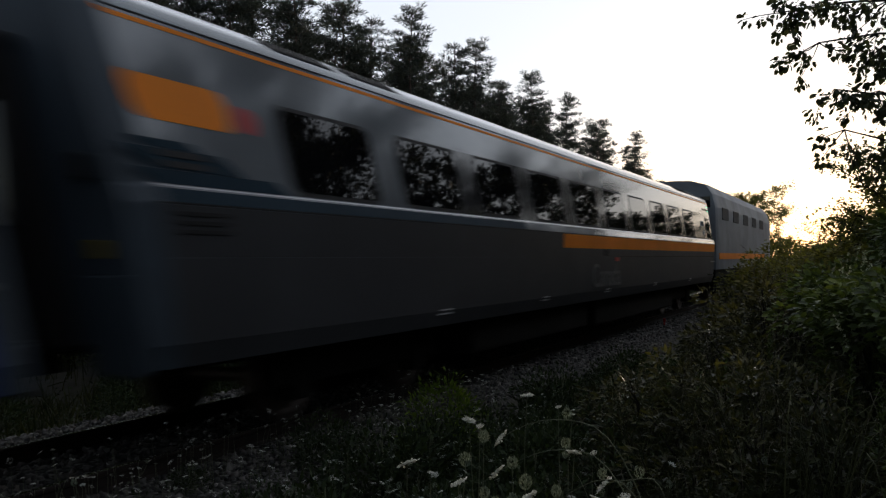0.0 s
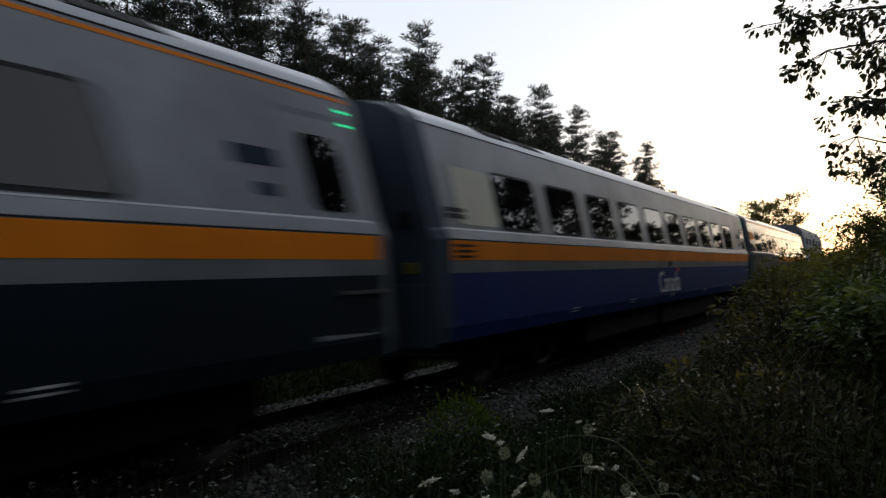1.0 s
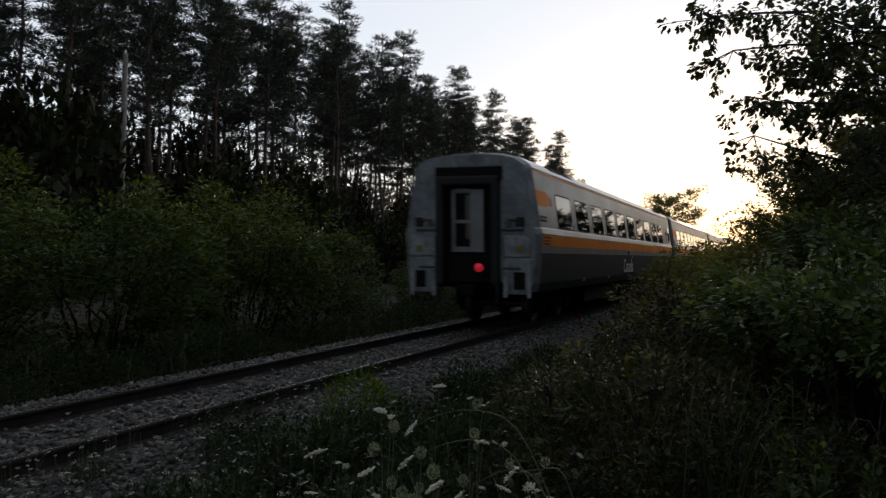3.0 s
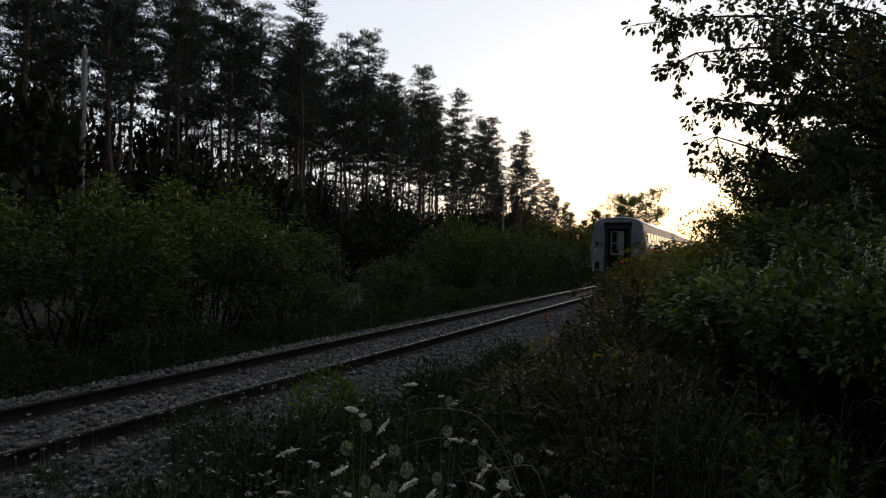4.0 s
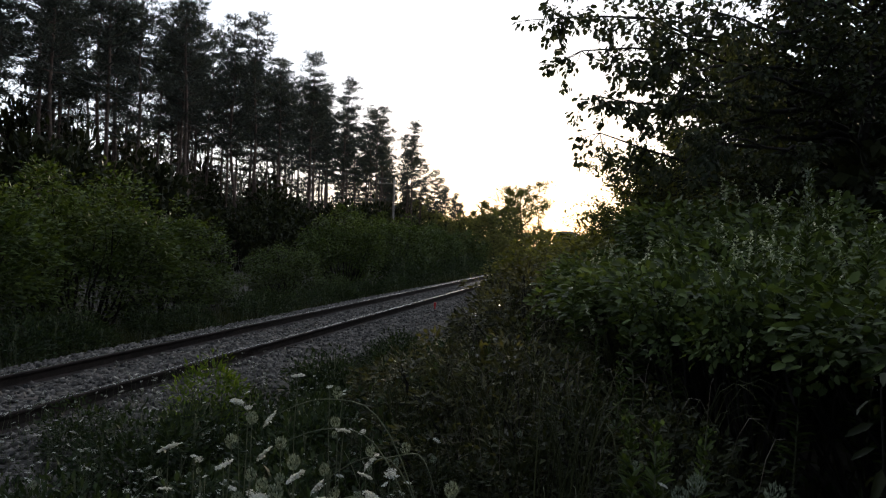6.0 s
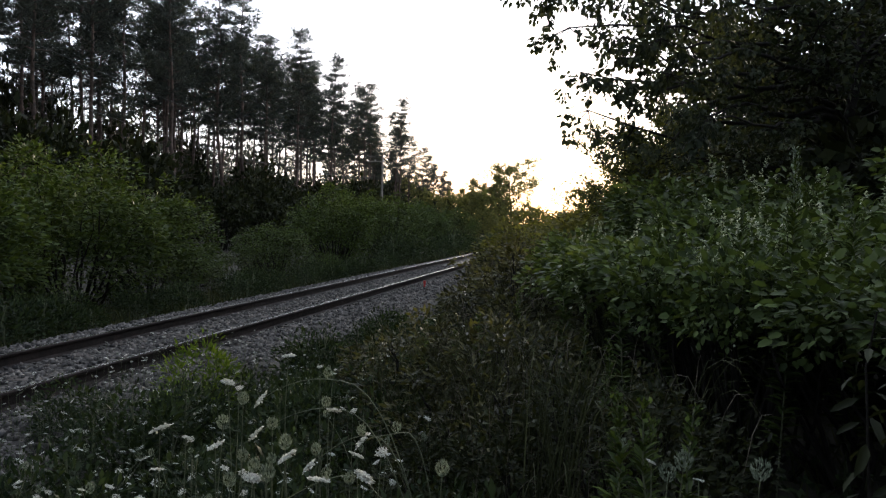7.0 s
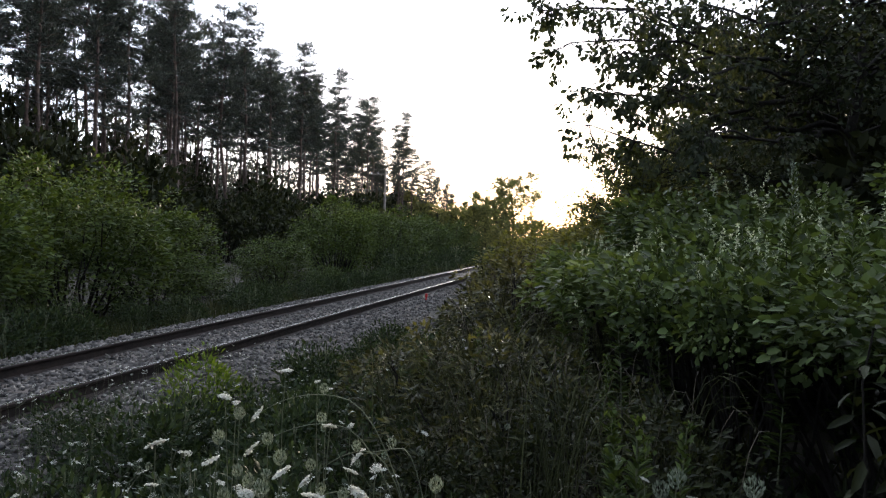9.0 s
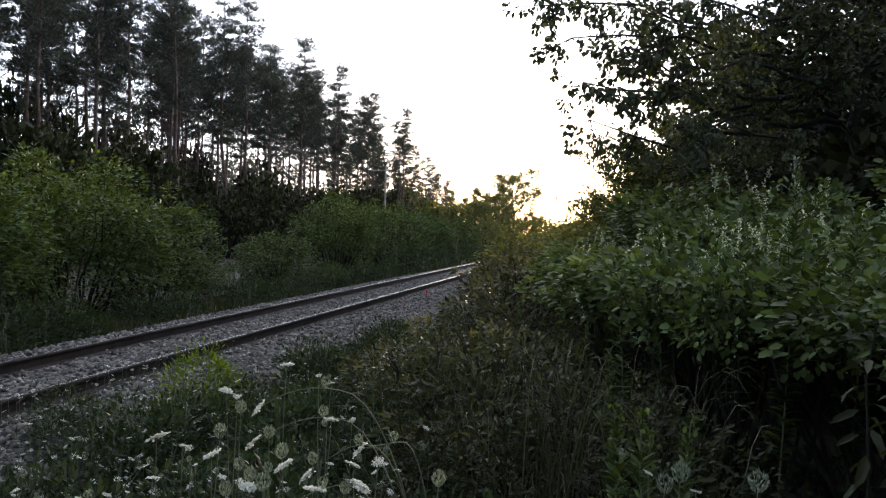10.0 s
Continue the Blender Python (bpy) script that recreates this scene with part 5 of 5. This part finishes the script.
def build_flowers():
    rng = np.random.default_rng(51)
    kinds = [wild_carrot(rng, h, a, b) for h, a, b in ((0.85, 3, 1), (0.95, 2, 3), (0.7, 4, 2), (0.8, 3, 3), (0.6, 2, 1), (0.9, 4, 1))]
    spots = []
    for i in range(90):
        x, y = rng.uniform(-3.9, -0.3), rng.uniform(1.6, 9.5)
        if x > -1.2 and y > 4.2 or (x > -0.8 and y < 2.0):
            continue
        spots.append((x, y, rng.uniform(0.35, 0.8)))
    for i in range(24):
        spots.append((rng.uniform(-4.2, -2.4), rng.uniform(0.8, 5.0), rng.uniform(0.25, 0.6)))
    hs = (0.85, 0.95, 0.7, 0.8, 0.6, 0.9)
    for i, (x, y, z) in enumerate(spots):
        s = z / hs[i % 6]
        s_ = min(1.0, max(0.55, s))
        if i < 6:
            plant_at(kinds[i], x, y, rng.uniform(0, 360), s_, 0, s / s_)
        else:
            copy_at(kinds[i % 6], x, y, rng.uniform(0, 360), s_, 0, s / s_)
    light = [wild_carrot(rng, h, a, b, False) for h, a, b in ((0.6, 4, 1), (0.5, 3, 2), (0.7, 5, 1))]
    for i in range(110):
        x, y = rng.uniform(-3.9, -1.5), rng.uniform(2.4, 9.0)
        s, tall = rng.uniform(0.7, 1.15), rng.uniform(0.7, 1.1)
        if i < 3:
            plant_at(light[i], x, y, rng.uniform(0, 360), s, 0, tall)
        else:
            copy_at(light[i % 3], x, y, rng.uniform(0, 360), s, 0, tall)
    for i in range(55):
        copy_at(light[i % 3], rng.uniform(-5.0, -3.3), rng.uniform(2.2, 8.0), rng.uniform(0, 360), rng.uniform(0.5, 0.85), 0, rng.uniform(0.6, 1.0))
    for i in range(24):
        x, y = rng.uniform(-2.9, -0.9), rng.uniform(1.95, 4.2)
        copy_at(kinds[i % 6], x, y, rng.uniform(0, 360), rng.uniform(0.65, 0.95), 0, rng.uniform(0.75, 1.1) / hs[i % 6])
    # the many small flower heads farther back, past counting
    n = 900
    x, y = rng.uniform(-5.25, -0.9, n), 1.9 + 8.0 * rng.uniform(0, 1, n) ** 1.3
    x = np.where((x > -1.6) & (y > 4.0), x - 2.0, x)
    z0 = np.array([ground_z(a, b) for a, b in zip(x, y)])
    top = np.stack([x + rng.normal(0, 0.05, n), y + rng.normal(0, 0.05, n), z0 + rng.uniform(0.15, 0.55, n) + np.where(y < 3.6, 0.2, 0.0)], -1)
    patch = thing("flower_patch", "scattered small white wild carrot heads among weeds", "wildflower", kind="stuff")
    stems = [wander(rng, (x[i], y[i], z0[i] - 0.03), top[i], 0.0022, 0.0012, 4, 0.08) for i in range(n)]
    tagged(mesh_part("stem", tubes("stem", stems, 3), M_STEM, patch), kind="stuff")
    k = 36
    who = np.repeat(np.arange(n), k)
    r = rng.uniform(0.01, 0.022, n)[who]
    a, rad = rng.uniform(0, 2 * np.pi, n * k), np.sqrt(rng.uniform(0, 1, n * k)) * r
    tilt = rng.normal(0, 0.4, (n, 2))[who]
    dx, dy = rad * np.cos(a), rad * np.sin(a)
    p = top[who] + np.stack([dx, dy, dx * tilt[:, 0] + dy * tilt[:, 1] + rng.normal(0, 0.0015, n * k)], -1)
    tagged(mesh_part("umbel", leaves("umbel", p, rng.normal(0, 1, (n * k, 3)) * np.array([1, 1, 0.3]), r * 0.4, LEAF_SIMPLE, rng, 0.5, 1.3), M_FLOWER, patch), kind="stuff")
    # one sprawling plant whose long stems arch over towards the track
    ob = thing("wild_carrot", "sprawling wild carrot with long thin arching stems", "wildflower", "wild carrots on the bank", at=pose(-0.42, 2.35, ground_z(-0.42, 2.35)))
    paths = []
    for k, (dx, dy, top, end) in enumerate(((-0.75, 0.25, 1.16, 1.05), (-0.7, 0.1, 1.08, 0.98), (-0.55, 0.2, 0.98, 0.86), (-0.6, -0.15, 0.92, 0.78), (-0.35, 0.15, 1.02, 0.96))):
        u = np.linspace(0, 1, 18)
        z = top * np.sin(np.pi / 2 * np.minimum(u / 0.62, 1)) - (top - end) * np.clip((u - 0.62) / 0.38, 0, 1) ** 2
        paths.append(np.stack([dx * u ** 1.3, dy * u, z + 0.01 * np.sin(u * 9 + k), 0.0026 - 0.0013 * u], -1))
    tagged(mesh_part("stem", tubes("stem", paths, 5), M_STEM, ob), kind="stuff")
    for p in paths:
        umbel(rng, ob, p[-1, :3] + np.array([0, 0, 0.003]), (-0.8, rng.normal(0, 0.3), 0.7), 0.03)
        nest(rng, ob, p[12, :3] + np.array([0.0, 0.0, 0.016]), 0.016)
    g = [goldenrod(rng, 2.05), goldenrod(rng, 1.2)]
    plant_at(g[0], 1.0, 4.85, 0, 1.0, 0, (2.13 - ground_z(1.0, 4.85)) / 2.05)
    plant_at(g[1], 0.08, 2.22, 40, 1.0, 0, (1.2 - ground_z(0.08, 2.22)) / 1.2)
    for x, y, s in ((0.13, 2.26, 0.97), (0.19, 2.24, 0.95), (0.1, 2.3, 0.9), (-0.35, 6.3, 1.25), (0.45, 6.0, 1.45), (2.0, 4.8, 1.5), (1.5, 5.3, 1.42), (0.95, 6.2, 1.5), (0.15, 5.6, 1.3), (2.3, 5.6, 1.55)):
        copy_at(g[1], x, y, rng.uniform(0, 360), s)
    # single stalks nearest the path: x, y and height of the head above the rails, its radius
    opened = [(-1.30, 2.17, 1.05, 0.038), (-1.27, 2.27, 1.00, 0.014), (-1.09, 2.11, 1.03, 0.030), (-0.82, 2.37, 1.09, 0.026), (-0.62, 2.20, 1.02, 0.022), (-0.69, 2.19, 1.01, 0.026),
              (-0.64, 2.10, 0.98, 0.036), (-0.76, 2.07, 0.97, 0.036), (-1.23, 3.00, 1.14, 0.032), (-1.42, 2.86, 1.05, 0.034), (-1.14, 3.12, 1.08, 0.016), (-1.02, 2.94, 1.09, 0.014),
              (-0.89, 2.15, 1.00, 0.036), (-1.25, 2.07, 0.96, 0.022), (-0.94, 2.04, 0.97, 0.030), (-1.33, 2.77, 1.05, 0.018), (0.13, 2.20, 1.05, 0.018), (0.25, 2.17, 1.02, 0.018)]
    closed = [(-1.16, 2.30, 1.04, 0.020), (-1.01, 2.12, 1.00, 0.016), (-0.98, 2.13, 0.97, 0.018), (-0.90, 2.04, 0.98, 0.022), (-0.93, 2.14, 0.99, 0.014), (-0.93, 2.24, 1.01, 0.020),
              (-1.01, 2.33, 1.04, 0.018), (-1.23, 2.59, 1.05, 0.020), (-0.43, 2.14, 1.00, 0.020), (-0.84, 2.26, 0.99, 0.016), (0.21, 2.17, 1.06, 0.024), (0.41, 2.21, 1.04, 0.026),
              (0.06, 2.34, 1.05, 0.016), (0.17, 2.16, 1.03, 0.022), (-1.00, 2.02, 0.96, 0.018), (-0.68, 2.09, 0.97, 0.016)]
    for heads, is_open in ((opened, True), (closed, False)):
        for x, y, z, r in heads:
            z0 = ground_z(x, y)
            label = "single wild carrot stalk with a flat white flower head" if is_open else "single wild carrot stalk with a closed seed head"
            ob = thing("wild_carrot", label, "wildflower", "wild carrots on the bank", at=pose(x, y, z0))
            stalk = wander(rng, (rng.normal(0, 0.05), rng.normal(0, 0.05), -0.05), (0, 0, z - z0 - (0.001 if is_open else r * 0.7)), 0.0028, 0.0016, 7, 0.04)
            mesh_part("stem", tubes("stem", [stalk], 5), M_STEM, ob)
            if is_open:
                umbel(rng, ob, (0, 0, z - z0), (rng.normal(0, 0.3), rng.normal(0, 0.3), 1), r * 0.76, n=30 if r > 0.025 else 19, k=9)
            else:
                nest(rng, ob, (0, 0, z - z0), r, 170)
    tuft = arching_grass(rng)
    plant_at(tuft, -0.6, 4.4, 0, 1.05)
    for i in range(20):
        y = rng.uniform(3.2, 9.5)
        x = rng.uniform(-1.5, 0.3) + (0.7 if y < 4.5 else 0)
        copy_at(tuft, x, y, rng.uniform(0, 360), rng.uniform(0.85, 1.25))
        if i % 2:
            copy_at(g[1], x + rng.uniform(-0.4, 0.4), y + rng.uniform(-0.4, 0.4), rng.uniform(0, 360), rng.uniform(0.75, 1.05))
    w = tall_weed(rng, 1.35)
    plant_at(w, 1.0, 2.95, 0, 0.85)
    for x, y, s in ((1.2, 3.2, 0.9), (1.05, 3.5, 0.95)):
        copy_at(w, x, y, rng.uniform(0, 360), s)
    y1 = shrub("weed_clump", rng, 0.32, 0.32, 0.75, 50, 26, 0.055, M_LEAF_LIME, "bright yellow-green bushy weed clump", "weed", LEAF_SIMPLE, 0.1, -0.2, 0.2, "weed clumps", M_STEM, 0.5)
    plant_at(y1, -3.85, 7.2, 0, 1.2)
    y2 = shrub("weed_clump", rng, 0.4, 0.4, 0.6, 50, 20, 0.06, M_WEED, "low green weed clump among the stones", "weed", LEAF_SIMPLE, 0.14, -0.1, 0.1, "weed clumps", M_STEM, 0.6)
    plant_at(y2, -2.1, 4.4, 0, 1.0)
    for i in range(130):
        x, y = rng.uniform(-3.7, -0.5), 2.0 + 11 * rng.uniform(0, 1) ** 1.6
        if x > -1.3 and y > 5:
            x -= 1.4
        copy_at(y2, x, y, rng.uniform(0, 360), rng.uniform(0.6, 1.2))
    for i in range(60):     # weeds at the foot of the shrubs across the track
        copy_at(y2, rng.uniform(-11.6, -9.9), rng.uniform(6, 42), rng.uniform(0, 360), rng.uniform(0.9, 1.7))
    for i in range(46):     # and farther along the line
        copy_at(y2, rng.uniform(-12.6, -9.9), rng.uniform(42, 110), rng.uniform(0, 360), rng.uniform(1.8, 3.2))
    for i in range(22):
        copy_at(y2, rng.uniform(-4.9, -2.8), rng.uniform(1.6, 8.0), rng.uniform(0, 360), rng.uniform(0.35, 0.75))


M_LEAF_LIME = foliage("yellow_green_leaves", (0.04, 0.075, 0.012), (0.095, 0.14, 0.022), 0.4)
build_flowers()


def build_grass():
    rng = np.random.default_rng(61)
    pos, size = [], []

    def patch(x0, x1, y0, y1, n, s0, s1):
        x, y = rng.uniform(x0, x1, n), rng.uniform(y0, y1, n)
        keep = np.array([noise.noise((a * 0.8, b * 0.8, 3.0)) > -0.15 for a, b in zip(x, y)])
        x, y = x[keep], y[keep]
        pos.append(np.array([(a, b, ground_z(a, b) - 0.01) for a, b in zip(x, y)]))
        size.append(rng.uniform(s0, s1, len(x)))
    patch(-3.6, 1.0, 0.6, 9, 11000, 0.12, 0.42)
    patch(-3.6, 0.5, 9, 30, 5000, 0.15, 0.5)
    patch(-13, -9.6, -2, 45, 16000, 0.2, 0.55)
    patch(-13, -9.6, 45, 90, 5000, 0.3, 0.7)
    patch(-24, -12, 0, 60, 5000, 0.3, 0.7)
    patch(-3.4, 6.0, -8, 0.6, 9000, 0.12, 0.4)
    patch(1.0, 7.0, 0.6, 9, 4000, 0.12, 0.4)
    pos, size = np.concatenate(pos), np.concatenate(size)
    d = rng.normal(0, 0.35, (len(pos), 3)) + np.array([0, 0, 1])
    tagged(mesh_part("grass", leaves("grass", pos, d, size, BLADE, rng, 1.5, 0.55), M_GRASS), "uneven grass and thin weeds beside the track", "grass", kind="stuff")
    # low leafy ground cover
    x = np.concatenate([rng.uniform(-3.7, 1.5, 16000), rng.uniform(-13.5, -9.4, 14000)])
    y = np.concatenate([rng.uniform(0.6, 16, 16000), rng.uniform(-2, 50, 14000)])
    keep = np.array([noise.noise((a * 0.9, b * 0.9, 9.0)) > -0.05 for a, b in zip(x, y)])
    x, y = x[keep], y[keep]
    p = np.array([(a, b, ground_z(a, b)) for a, b in zip(x, y)])
    p[:, 2] += rng.uniform(0, 1, len(p)) ** 2 * 0.3
    tagged(mesh_part("ground_cover", leaves("ground_cover", p, rng.normal(0, 1, (len(p), 3)) * np.array([1, 1, 0.4]) + np.array([0, 0, 0.3]), rng.uniform(0.04, 0.1, len(p)), LEAF_SIMPLE, rng), M_WEED),
           "low leafy weeds covering the ground", "weeds", kind="stuff")


def stone_mesh(rng, k):
    bm = bmesh.new()
    bmesh.ops.create_cube(bm, size=0.78)     # broken rock: a skewed block with knocked corners
    for v in bm.verts:
        v.co += Vector(rng.uniform(-0.2, 0.2, 3))
        v.co.z *= 0.75
    bmesh.ops.triangulate(bm, faces=bm.faces)
    me = bpy.data.meshes.new("stone")
    bm.to_mesh(me)
    bm.free()
    me.materials.append(M_STONE)
    return me


def stone_paint(t, b):
    g = t.nodes.new("ShaderNodeNewGeometry")
    o = t.nodes.new("ShaderNodeObjectInfo")
    add = t.nodes.new("ShaderNodeMath")
    add.operation = "ADD"
    t.links.new(g.outputs["Random Per Island"], add.inputs[0])
    t.links.new(o.outputs["Random"], add.inputs[1])
    fr = t.nodes.new("ShaderNodeMath")
    fr.operation = "FRACT"
    t.links.new(add.outputs[0], fr.inputs[0])
    col = ramp(t, fr.outputs[0], [(0.0, (0.018, 0.018, 0.018)), (0.5, (0.053, 0.049, 0.045)), (0.85, (0.157, 0.147, 0.134)), (1.0, (0.06, 0.05, 0.045))])
    grain = noise_of(t, 60, 5, 0.7)
    t.links.new(mixed(t, 0.6, col, ramp(t, grain, [(0.3, (0.6, 0.6, 0.6)), (0.7, (1.2, 1.2, 1.2))]), "MULTIPLY"), b.inputs["Base Color"])
    b.inputs["Roughness"].default_value = 0.85
    bump(t, b, grain, 0.5, 0.01)


M_STONE = material("crushed_stone", stone_paint)


def bed_z(u, y):
    return float(np.interp(u, [-3.5, -2.2, -1.5, 1.5, 2.2, 3.5], [-0.9, -0.27, -0.165, -0.165, -0.27, -0.75]))


def build_stones():
    rng = np.random.default_rng(71)
    meshes = [stone_mesh(rng, k) for k in range(8)]
    bed = bpy.data.objects["ballast_bed"]
    for i in range(300):
        u, y = rng.uniform(1.2, 3.3), rng.uniform(3.0, 8.0)
        o = new("stone", meshes[i % 8])
        o.parent = bed
        s = rng.uniform(0.04, 0.08)
        x = TRACK_X + u
        z = max(bed_z(u, y), ground_z(x, y)) + s * 0.18
        o.matrix_basis = Matrix.LocRotScale((x, y, z), Euler(rng.uniform(0, 6.28, 3)), (s, s, s))
    vs = [np.array([v.co for v in m.vertices]) for m in meshes]
    fs = np.array([p.vertices for p in meshes[0].polygons])
    V, F, n0 = [], [], 0
    n = 24000
    y = 0.5 + 34 * rng.uniform(0, 1, n) ** 1.7
    u = rng.uniform(-2.7, 3.4, n)
    for i in range(n):
        if abs(abs(u[i]) - 0.753) < 0.09:
            continue
        s = rng.uniform(0.032, 0.07)
        x = TRACK_X + u[i]
        z = max(bed_z(u[i], y[i]), ground_z(x, y[i])) + s * 0.12
        m = np.array(Matrix.LocRotScale((x, y[i], z), Euler(rng.uniform(0, 6.28, 3)), (s, s, s)))
        V.append(vs[i % 8] @ m[:3, :3].T + m[:3, 3])
        F.append(fs + n0)
        n0 += len(vs[i % 8])
    rest = mesh_part("loose_ballast", mesh_np("loose_ballast", np.concatenate(V), np.concatenate(F)), M_STONE)
    tagged(rest, "loose grey crushed stones on the track bed", "ballast", kind="stuff")


build_grass()
build_stones()
motions()
